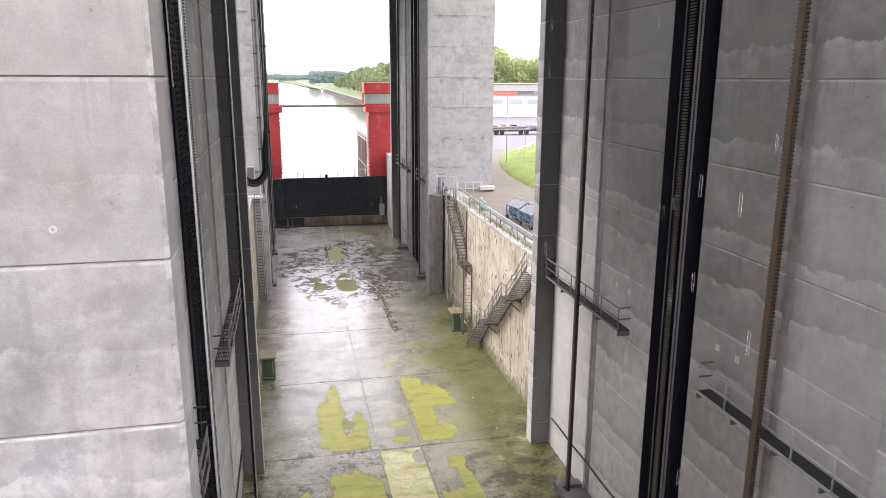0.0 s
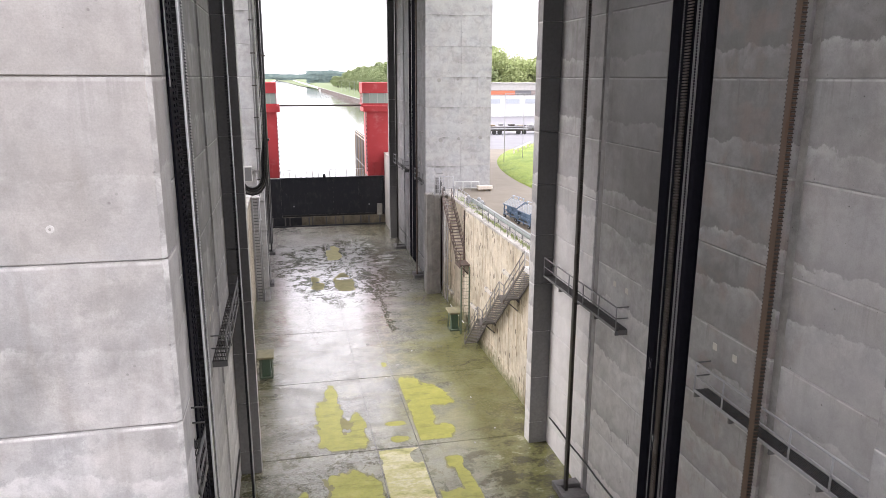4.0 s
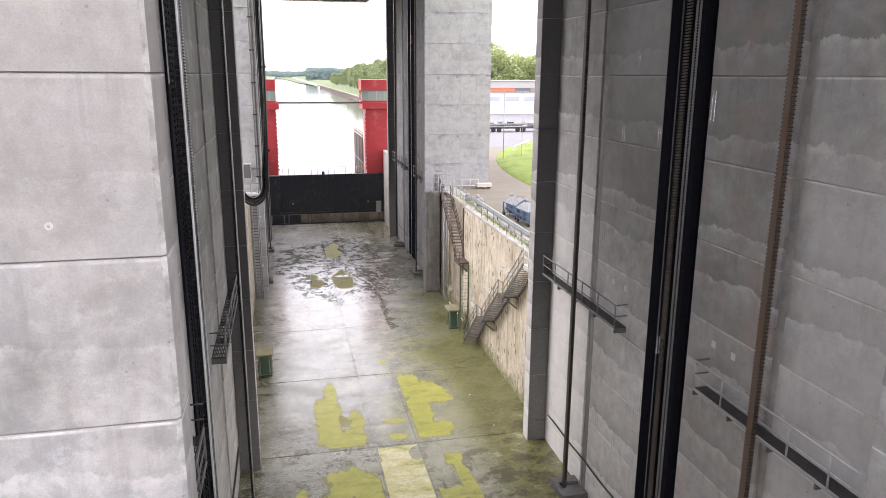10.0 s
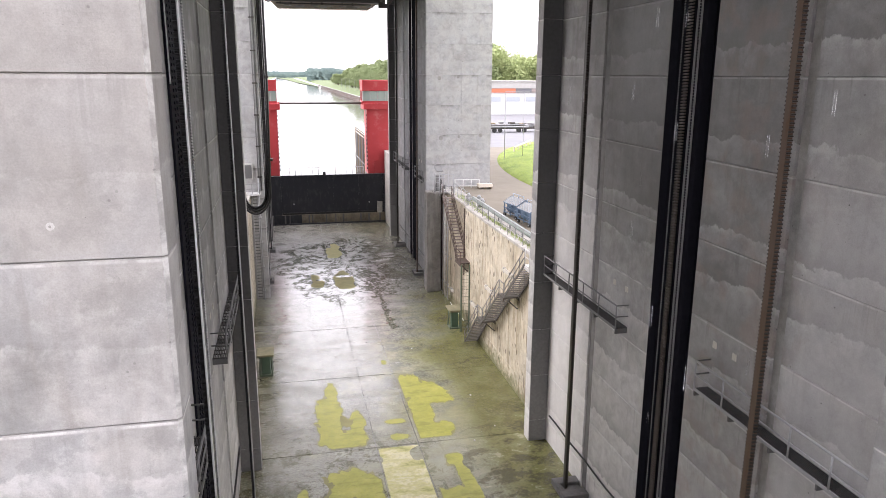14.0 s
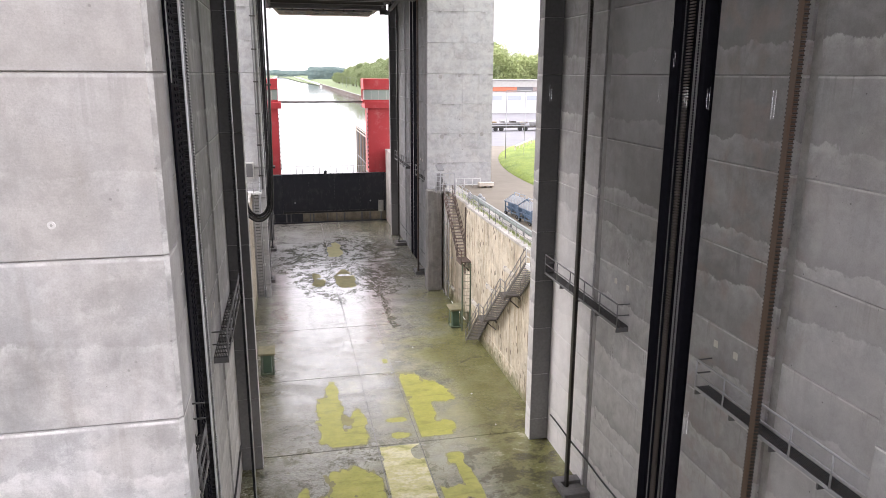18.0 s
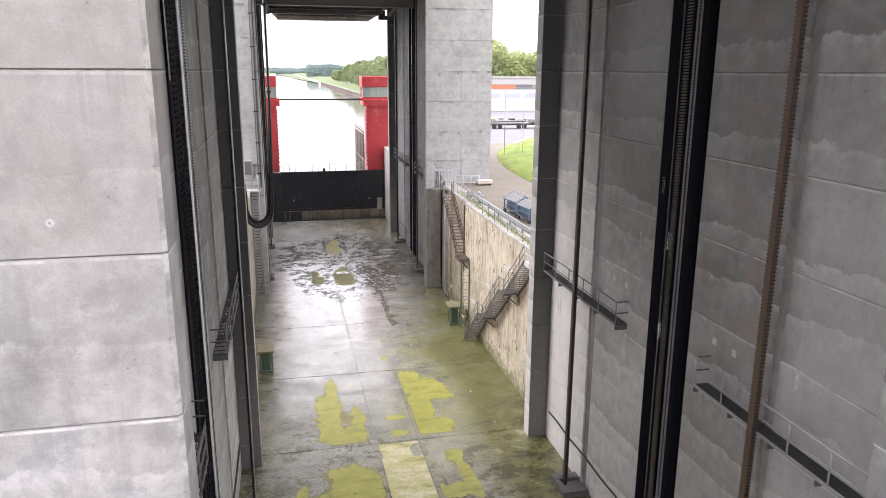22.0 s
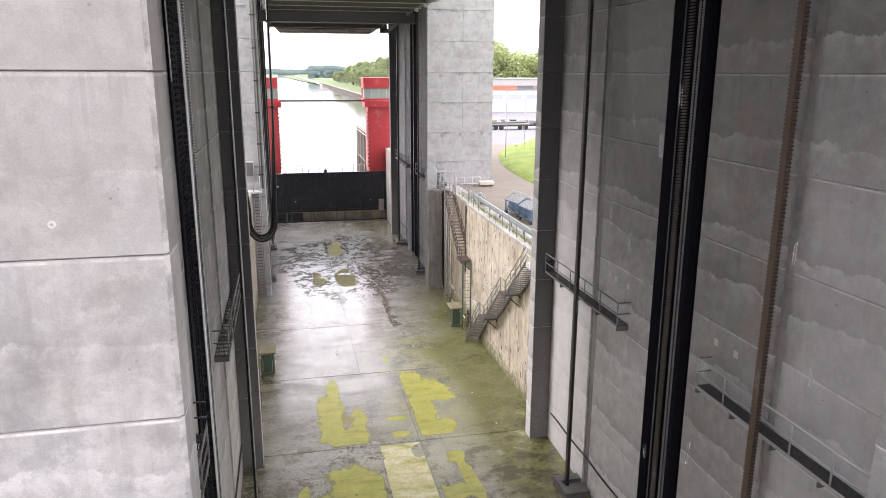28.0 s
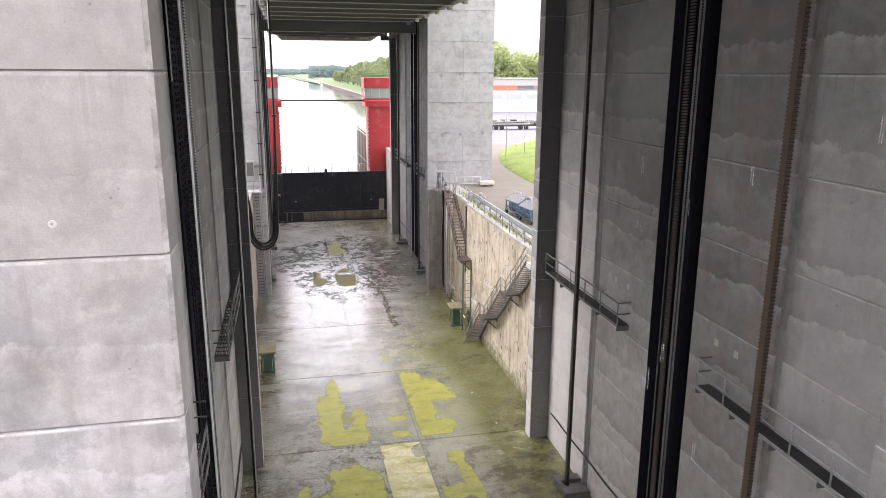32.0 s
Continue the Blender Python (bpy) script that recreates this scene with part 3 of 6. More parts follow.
    hair = maths(n, l, "MULTIPLY", ramp(n, l, crack.outputs["Distance"], ((0.008, (0.3,)), (0.02, (0.0,)))), ramp(n, l, big, ((0.45, (0.0,)), (0.55, (1.0,)))))
    col = mixc(n, l, hair, col, (0.05, 0.04, 0.025))
    # scraped, gritty patches: dark tufts of moss and pale chips
    grain = noise_tex(n, l, stretch(n, l, tc, 1.0, 2.2, 1), 5.5, 7, 0.75, None, 0.4)
    bare = maths(n, l, "MULTIPLY_ADD", slime, -0.7, 1.0)
    rough_patch = ramp(n, l, noise_tex(n, l, tc, 0.25, 5, 0.6), ((0.42, (0.25,)), (0.56, (1.0,))))
    bare = maths(n, l, "MULTIPLY", bare, rough_patch)
    col = mixc(n, l, maths(n, l, "MULTIPLY", bare, 0.7), col, ramp(n, l, grain, ((0.42, (0.3,)), (0.53, (1.0,)))), "MULTIPLY")
    col = mixc(n, l, maths(n, l, "MULTIPLY", bare, ramp(n, l, grain, ((0.575, (0.0,)), (0.63, (0.5,))))), col, (0.62, 0.61, 0.53))
    specks = ramp(n, l, noise_tex(n, l, tc, 2.3, 5, 0.6), ((0.70, (0.0,)), (0.73, (0.8,))))
    col = mixc(n, l, specks, col, (0.03, 0.028, 0.02))
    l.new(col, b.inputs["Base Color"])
    film = ramp(n, l, noise_tex(n, l, stretch(n, l, tc, 0.22, 0.5, 1), 1.0, 9, 0.65), ((0.38, (0.10,)), (0.48, (0.18,)), (0.51, (0.28,)), (0.70, (0.45,))))
    dry = ranged(n, l, maths(n, l, "ADD", px, maths(n, l, "MULTIPLY_ADD", big, 6.0, -3.0)), 6.4, 9.2)
    dry = maths(n, l, "MULTIPLY", dry, maths(n, l, "SUBTRACT", 1.0, maths(n, l, "MULTIPLY", zone, 0.7)))
    wetless = maths(n, l, "MAXIMUM", maths(n, l, "MAXIMUM", slime, dry), maths(n, l, "MAXIMUM", silt, end))
    sheen = maths(n, l, "MULTIPLY", film, maths(n, l, "MULTIPLY_ADD", film_far, -1.3, 1.0))
    l.new(mixc(n, l, wetless, sheen, ramp(n, l, iso, ((0.4, (0.07,)), (0.6, (0.24,))))), b.inputs["Roughness"])
    l.new(maths(n, l, "SUBTRACT", 0.55, maths(n, l, "MULTIPLY_ADD", silt, 0.4, maths(n, l, "MULTIPLY", wetless, 0.1))), b.inputs["Coat Weight"])
    l.new(maths(n, l, "MULTIPLY_ADD", maths(n, l, "MAXIMUM", silt, end), -0.45, 0.5), b.inputs["Specular IOR Level"])
    l.new(maths(n, l, "MULTIPLY_ADD", film, 0.5, 0.04), b.inputs["Coat Roughness"])
    # wind ripples in the film of water
    ripple = noise_tex(n, l, stretch(n, l, tc, 1.3, 5.0, 1), 1.0, 8, 0.7, None, 0.5)
    bump(n, l, b, mixc(n, l, 0.5, mixc(n, l, 0.4, mixc(n, l, 0.5, fine, grain), iso), ripple), 0.9, 0.06)
    return m


M_FLOOR = wet_floor()


def algae_material():
    m, n, l, b = mat("yellow_green_algae", 0.35)
    tc = n.new("ShaderNodeNewGeometry").outputs["Position"]
    a = noise_tex(n, l, tc, 0.9, 8, 0.7)
    f = noise_tex(n, l, tc, 6.0, 6, 0.7)
    col = ramp(n, l, a, ((0.3, (0.33, 0.33, 0.06)), (0.55, (0.48, 0.475, 0.105)), (0.8, (0.58, 0.565, 0.19))))
    wind = noise_tex(n, l, stretch(n, l, tc, 0.45, 1.5, 1), 1.0, 9, 0.7)
    col = mixc(n, l, ramp(n, l, wind, ((0.52, (0.0,)), (0.64, (0.55,)))), col, (0.20, 0.20, 0.03))
    col = mixc(n, l, ramp(n, l, wind, ((0.30, (0.5,)), (0.40, (0.0,)))), col, (0.62, 0.62, 0.25))
    l.new(mixc(n, l, 0.4, col, ramp(n, l, f, ((0.3, (0.55,)), (0.7, (1.0,)))), "MULTIPLY"), b.inputs["Base Color"])
    l.new(ramp(n, l, f, ((0.3, (0.25,)), (0.7, (0.6,)))), b.inputs["Roughness"])
    bump(n, l, b, f, 0.2, 0.01)
    return m


M_ALGAE = algae_material()
M_RIM = plain("dark_olive_film", (0.27, 0.26, 0.095), 0.35, 0.0, 0.5, 2.0)
M_MUD = plain("olive_mud", (0.36, 0.34, 0.17), 0.7, 0.0, 0.5, 1.2)
M_MUD.node_tree.nodes["Principled BSDF"].inputs["Specular IOR Level"].default_value = 0.12


def lime_material():
    m, n, l, b = mat("lime_crusted_slab", 0.4)
    tc = n.new("ShaderNodeNewGeometry").outputs["Position"]
    a = noise_tex(n, l, stretch(n, l, tc, 0.5, 0.9, 1), 1.2, 8, 0.65)
    f = noise_tex(n, l, tc, 5.0, 7, 0.7)
    col = ramp(n, l, a, ((0.36, (0.34, 0.34, 0.10)), (0.44, (0.60, 0.57, 0.24)), (0.52, (0.66, 0.62, 0.32)), (0.56, (0.77, 0.73, 0.50))))
    l.new(mixc(n, l, 0.45, col, ramp(n, l, f, ((0.3, (0.5,)), (0.6, (1.0,)))), "MULTIPLY"), b.inputs["Base Color"])
    bump(n, l, b, f, 0.3, 0.02)
    return m


M_LIME = lime_material()


def drop_material():
    m, n, l, b = mat("water_drop", 0.1)
    b.inputs["Base Color"].default_value = (0.9, 0.92, 0.95, 1)
    b.inputs["Alpha"].default_value = 0.15
    return m


M_GLINT = plain("pale_glint_edge", (0.62, 0.62, 0.63), 0.35, 0.0, 0.2)
M_DROP = drop_material()


# ---- mesh helpers ----
def box(bm, x0, x1, y0, y1, z0, z1, bevel=0.0):
    v = [bm.verts.new(p) for p in ((x0, y0, z0), (x1, y0, z0), (x1, y1, z0), (x0, y1, z0), (x0, y0, z1), (x1, y0, z1), (x1, y1, z1), (x0, y1, z1))]
    fs = [bm.faces.new([v[i] for i in q]) for q in ((3, 2, 1, 0), (4, 5, 6, 7), (0, 1, 5, 4), (1, 2, 6, 5), (2, 3, 7, 6), (3, 0, 4, 7))]
    if bevel:
        bmesh.ops.bevel(bm, geom=list({e for f in fs for e in f.edges}), offset=bevel, segments=1, affect="EDGES")
    return bm


def rod(bm, a, b, r, n=8, r2=None):
    a, b = Vector(a), Vector(b)
    q = (b - a).to_track_quat("Z", "Y")
    rings = []
    for p, rad in ((a, r), (b, r if r2 is None else r2)):
        rings.append([bm.verts.new(p + q @ Vector((rad * math.cos(2 * math.pi * i / n), rad * math.sin(2 * math.pi * i / n), 0))) for i in range(n)])
    for i in range(n):
        bm.faces.new((rings[0][i], rings[0][(i + 1) % n], rings[1][(i + 1) % n], rings[1][i])).smooth = n > 5
    bm.faces.new(rings[0][::-1])
    bm.faces.new(rings[1])
    return bm


def bar(bm, a, b, w, h):
    """A bar of rectangular section from a to b: w across, h in the upright direction."""
    a, b = Vector(a), Vector(b)
    d = (b - a).normalized()
    side = d.cross(Vector((0, 0, 1)))
    side = side.normalized() if side.length > 1e-4 else Vector((1, 0, 0))
    up = side.cross(d)
    v = [bm.verts.new(p + side * sx * w / 2 + up * sz * h / 2) for p in (a, b) for sx, sz in ((-1, -1), (1, -1), (1, 1), (-1, 1))]
    for q in ((3, 2, 1, 0), (4, 5, 6, 7), (0, 1, 5, 4), (1, 2, 6, 5), (2, 3, 7, 6), (3, 0, 4, 7)):
        bm.faces.new([v[i] for i in q])
    return bm


def tube(bm, points, r, n=8):
    """A round bent tube through points."""
    pts = [Vector(p) for p in points]
    rings, ref = [], None
    for i, p in enumerate(pts):
        d = (pts[min(i + 1, len(pts) - 1)] - pts[max(i - 1, 0)]).normalized()
        if ref is None:
            ref = d.orthogonal().normalized()
        ref = (ref - d * ref.dot(d)).normalized()
        s = d.cross(ref)
        rings.append([bm.verts.new(p + r * (math.cos(2 * math.pi * k / n) * ref + math.sin(2 * math.pi * k / n) * s)) for k in range(n)])
    for a, b in zip(rings, rings[1:]):
        for k in range(n):
            bm.faces.new((a[k], a[(k + 1) % n], b[(k + 1) % n], b[k])).smooth = True
    bm.faces.new(rings[0][::-1])
    bm.faces.new(rings[-1])
    return bm


def mesh_of(bm, name, material):
    bmesh.ops.recalc_face_normals(bm, faces=bm.faces)
    me = bpy.data.meshes.new(name)
    bm.to_mesh(me)
    bm.free()
    me.materials.append(material)
    return me


def part(name, bm, material, parent=None, label="", at=None):
    """Links a bmesh (or a shared mesh) as one object under a thing or a part."""
    me = bm if isinstance(bm, bpy.types.Mesh) else mesh_of(bm, name, material)
    ob = new(name, me)
    if parent is not None:
        ob.parent = parent
    if at is not None:
        ob.matrix_basis = at
    if label:
        ob["label"] = label
    return ob


def thing(name, at, label, category, group="", kind=""):
    ob = new(name)
    ob.empty_display_size = 0.3
    ob.matrix_basis = at
    return tagged(ob, label, category, group, kind)


def B():
    return bmesh.new()


def railing(parent, a, b, height=1.05, gap=1.9, mid=1, kick=True, r=0.028, material=None, post="post", name="rail"):
    """Posts, rails and a kick bar from a to b, as parts."""
    material = material or M_STEEL
    a, b = Vector(a), Vector(b)
    up = Vector((0, 0, height))
    n = max(1, round((b - a).length / gap))
    for i in range(n + 1):
        p = a.lerp(b, i / n)
        part(post, rod(B(), p, p + up, r, 6), material, parent)
    for k in range(mid + 1):
        h = up * (k + 1) / (mid + 1)
        part(name, rod(B(), a + h, b + h, r * (1.15 if k == mid else 0.8), 6), material, parent)
    if kick:
        part("kick_bar", bar(B(), a + Vector((0, 0, 0.07)), b + Vector((0, 0, 0.07)), 0.012, 0.12), material, parent)


# ---- the pit: centre line x = 5.95, pier faces at -2.2 and 14.1 ----
MID, XL, XR = 5.95, -2.2, 14.1
QUAY, WATER = 11.0, 4.7


def lift_mesh(name, outline, h, material, chamfer=0.02, groove=0.032, inner=None):
    """One pour of a tower: a plan outline drawn upwards, its top and bottom edges chamfered."""
    n = len(outline)
    area = sum(outline[i][0] * outline[(i + 1) % n][1] - outline[(i + 1) % n][0] * outline[i][1] for i in range(n))
    s = 1 if area > 0 else -1
    inset = []
    for i in range(n):
        p, q, r = (Vector(outline[(i + k) % n]) for k in (-1, 0, 1))
        d = Vector((0, 0))
        for e in (q - p, r - q):
            e.normalize()
            d += Vector((-e.y, e.x)) * s
        inset.append(q + d * groove)
    bm = B()
    rings = [[bm.verts.new((x, y, z)) for x, y in ring] for z, ring in ((0.0, inset), (chamfer, outline), (h - chamfer, outline), (h, inset))]
    for a, b in zip(rings, rings[1:]):
        for i in range(n):
            bm.faces.new((a[i], a[(i + 1) % n], b[(i + 1) % n], b[i]))
    bm.faces.new(rings[0][::-1])
    bm.faces.new(rings[-1])
    me = mesh_of(bm, name, material)
    # faces turned across the pit take the shaded copy
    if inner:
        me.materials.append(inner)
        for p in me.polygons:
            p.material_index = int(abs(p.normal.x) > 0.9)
    return me


RECESS, DEEP, LONG = 1.16, 6.9, 26.05


def plan(side, seam, south=-1.1, proud=0.0):
    """The plan of a lift tower: u outwards from the pier face, v along the pit from the tower's south end."""
    o = [(0.08 - proud, south), (-proud, south + 0.08), (-proud, 0.05), (RECESS, 0.05)]
    for v, w, d in ((5.1, 0.5, 0.14), (10.35, 3.25, 4.2), (18.95, 0.75, 0.14)):
        o += [(RECESS, v), (RECESS + d, v), (RECESS + d, v + w), (RECESS, v + w)]
    o += [(RECESS, 25.22), (0, 25.22), (0, LONG), (DEEP, LONG), (DEEP, south)]
    if seam:
        o += [(3.72, south), (3.72, south + 0.03), (3.69, south + 0.03), (3.69, south)]
    return [(side * u, v) for u, v in o]


def rack_meshes():
    """A double-toothed driving rack, 36 m tall: plate and teeth."""
    plate = B()
    box(plate, -0.08, 0.08, -0.125, 0.125, 0.3, 36)
    for z in np.arange(1.6, 36, 1.55):
        box(plate, -0.083, 0.083, -0.122, 0.122, z, z + 0.012)
    vs, fs = [], []
    for i in range(290):
        z = 0.4 + i * 0.123
        for s in (-1, 1):
            k = len(vs)
            for x in (-0.075, 0.075):
                vs += [(x, s * 0.12, z), (x, s * 0.178, z + 0.02), (x, s * 0.178, z + 0.05), (x, s * 0.12, z + 0.075)]
            fs += [(k, k + 1, k + 2, k + 3), (k + 7, k + 6, k + 5, k + 4), (k, k + 4, k + 5, k + 1), (k + 1, k + 5, k + 6, k + 2), (k + 2, k + 6, k + 7, k + 3)]
    teeth = bpy.data.meshes.new("teeth")
    teeth.from_pydata(vs, [], fs)
    return mesh_of(plate, "plate", M_RACK), teeth


RACK_PLATE, RACK_TEETH = rack_meshes()
RACK_TEETH.materials.append(M_RACKDARK)
RACK_PLATE_DARK = RACK_PLATE.copy()
RACK_PLATE_DARK.materials[0] = M_RACKDARK
RACK_PLATE_BLACK = RACK_PLATE.copy()
RACK_PLATE_BLACK.materials[0] = M_BLACK
RACK_TEETH_BLACK = RACK_TEETH.copy()
RACK_TEETH_BLACK.materials[0] = M_BLACK


def rack(x, y, side, material_plate, label):
    t = thing("toothed_rack", pose(x, y, 0), label, "rack", "driving racks of the lift")
    part("plate", material_plate, None, t)
    if side < 0:
        # wet glint on the rack's edge, put in as a pale strip
        part("wear_strip", rod(B(), (0.06, -0.215, 0.4), (0.06, -0.215, 36), 0.03, 6), M_GLINT, t)
    part("teeth", RACK_TEETH if side > 0 else RACK_TEETH_BLACK, None, t)["kind"] = "stuff"
    foot = B()
    box(foot, -0.45, 1.0, -0.95, 0.95, 0.0, 0.16, 0.02)
    part("foot_slab", foot, M_FOOT, t, at=Matrix.Diagonal((side, 1, 1, 1)))
    for y0, y1 in ((-0.95, -0.35), (0.35, 0.95)):
        part("foot_block", box(B(), -0.45, 1.0, y0, y1, 0.162, 0.36, 0.02), M_FOOT, t, at=Matrix.Diagonal((side, 1, 1, 1)))
    part("foot_block", box(B(), -0.45, -0.16, -0.348, 0.348, 0.162, 0.36, 0.02), M_FOOT, t, at=Matrix.Diagonal((side, 1, 1, 1)))
    return t


def thread_mesh(pitch, height, out, w, thick, slope):
    vs, fs = [], []
    for i in range(int(height / pitch)):
        z = i * pitch
        k = len(vs)
        vs += [(0, 0, z), (out, 0, z + slope), (out, 0, z + thick + slope), (0, 0, z + thick), (0, w, z), (out, w, z + slope), (out, w, z + thick + slope), (0, w, z + thick)]
        fs += [(k + 3, k + 2, k + 1, k), (k + 4, k + 5, k + 6, k + 7), (k, k + 1, k + 5, k + 4), (k + 1, k + 2, k + 6, k + 5), (k + 2, k + 3, k + 7, k + 6), (k, k + 4, k + 7, k + 3)]
    me = bpy.data.meshes.new("threads")
    me.from_pydata(vs, [], fs)
    return me


THREAD_A, THREAD_B = thread_mesh(0.12, 36, 0.10, 0.30, 0.06, 0.025), thread_mesh(0.11, 36, 0.012, 0.22, 0.022, 0.0)
THREAD_TIP = thread_mesh(0.1, 36, 0.05, 0.03, 0.05, 0.03)
STUDS = thread_mesh(0.19, 36, 0.035, 0.28, 0.09, 0.02)
CHAIN = thread_mesh(0.11, 36, 0.05, 0.2, 0.05, 0.02)
BOLTS = thread_mesh(0.42, 16, 0.06, 0.1, 0.16, 0.0)
for me, mt in ((BOLTS, M_RACKDARK), (THREAD_A, M_THREAD), (THREAD_B, M_GIRDER), (THREAD_TIP, M_GIRDER), (STUDS, M_GLOSS), (CHAIN, M_BRIGHT)):
    me.materials.append(mt)


def nut_column(x, y, side):
    """The slotted nut column in the wall's slot; side +1: the east wall."""
    t = thing("nut_column", pose(x, y, 0), "greasy black slotted nut column with brown threads in the wall slot", "column", "nut columns of the lift")
    flip = Matrix.Diagonal((side, 1, 1, 1))
    shell = B()
    box(shell, 0.25, 0.75, -1.05, 1.05, 0, 36)
    part("back_plate", shell, M_PITCH, t, at=flip)
    part("side_plate", box(B(), -0.05, 0.24, 0.72, 1.05, 0, 36, 0.02), M_PITCH, t, at=flip)
    part("side_plate", box(B(), -0.15, 0.24, -1.05, -0.82, 0, 36, 0.02), M_PITCH, t, at=flip)
    for nm, me, o in (("thread", THREAD_A, (0.0, 0.30, 0)), ("rungs", THREAD_B, (-0.16, -0.62, 0)), ("thread_edge", THREAD_TIP if side > 0 else CHAIN, (-0.12, 0.66, 0) if side > 0 else (-0.50, 1.66, 0))):
        part(nm, me, None, t, at=flip @ pose(*o))["kind"] = "stuff"
    for v, w, mt in ((-0.395, 0.035, M_GIRDER), (-0.655, 0.03, M_GIRDER)):
        part("edge_bar", box(B(), -0.17, -0.10, v, v + w, 0, 36), mt, t, at=flip)
    if side > 0 and y > 50:
        part("guide_shell", box(B(), -0.46, -0.385, -2.3, 2.6, 0, 36, 0.02), M_PITCH, t, "black greased guide plate", at=flip)
        for v in (-2.2, 0.4, 2.5):
            part("edge_bar", box(B(), -0.50, -0.462, v, v + 0.08, 0, 36), M_BRIGHT, t, at=flip)
    if side > 0 and y < 50:
        part("stud_row", BOLTS, None, t, at=flip @ pose(-0.10, -0.98, 0))["kind"] = "stuff"
    if side < 0:
        part("guide_shell", box(B(), -0.46, -0.385, -2.3, 1.75, 0, 36, 0.02), M_GLOSS, t, "glossy black greased guide plate", at=flip)
        for v in (-1.7, -1.2, 0.3):
            part("stud_row", STUDS, None, t, at=flip @ pose(-0.495, v, 0))["kind"] = "stuff"
        part("chain_strip", box(B(), -0.445, -0.385, 1.77, 2.15, 0, 36, 0.01), M_GLOSS, t, at=flip)
        part("polished_rod", rod(B(), (-0.53, -0.35, 0), (-0.53, -0.35, 36), 0.042, 16), M_POLISHED, t, "polished worn steel rod", at=flip)
        part("polished_rod", rod(B(), (-0.50, -2.4, 22.1), (-0.50, -2.4, 36), 0.02, 8), M_BRIGHT, t, at=flip)
    return t


def gallery(side, y0, y1):
    """A steel wall gallery with railing; it reaches the wall at its far ends."""
    t = thing("wall_gallery", pose(0, 0, 0), "grey steel service gallery with railing on the concrete tower wall", "gallery", "galleries on the tower walls")
    xw = (XR + RECESS) if side > 0 else (XL - RECESS)
    xr = xw - side * 0.6
    zf = 10.95
    a, b = min(xw, xr), max(xw, xr)
    paint = M_STEEL if y0 < 20 and side > 0 else M_GIRDER
    grid = B()
    for k in range(9):
        xg = a + 0.03 + (b - a - 0.06) * k / 8
        box(grid, xg - 0.016, xg + 0.016, y0, y1, zf - 0.05, zf)
    for y in np.arange(y0 + 0.05, y1, 0.45):
        box(grid, a, b, y - 0.012, y + 0.012, zf - 0.045, zf - 0.005)
    part("grating", grid, M_DECK, t)
    n = 4
    for i in range(n + 1):
        y = y0 + 0.05 + (y1 - y0 - 0.1) * i / n
        part("bracket", bar(B(), (xr, y, zf - 0.17), (xw, y, zf - 0.17), 0.07, 0.24), M_DARKGIRDER, t)
    part("edge_channel", box(B(), xr - 0.02, xr + 0.02, y0, y1, zf - 0.08, zf + 0.03), paint, t)
    railing(t, (xr, y0 + 0.02, zf), (xr, y1 - 0.02, zf), 1.09, 1.8, kick=False, r=0.034, material=paint)
    for ye in (y0, y1):
        for h in (0.55, 1.09):
            part("end_rail", rod(B(), (xr, ye, zf + h), (xw, ye, zf + h), 0.03, 6), M_DARKGIRDER, t)
    return t


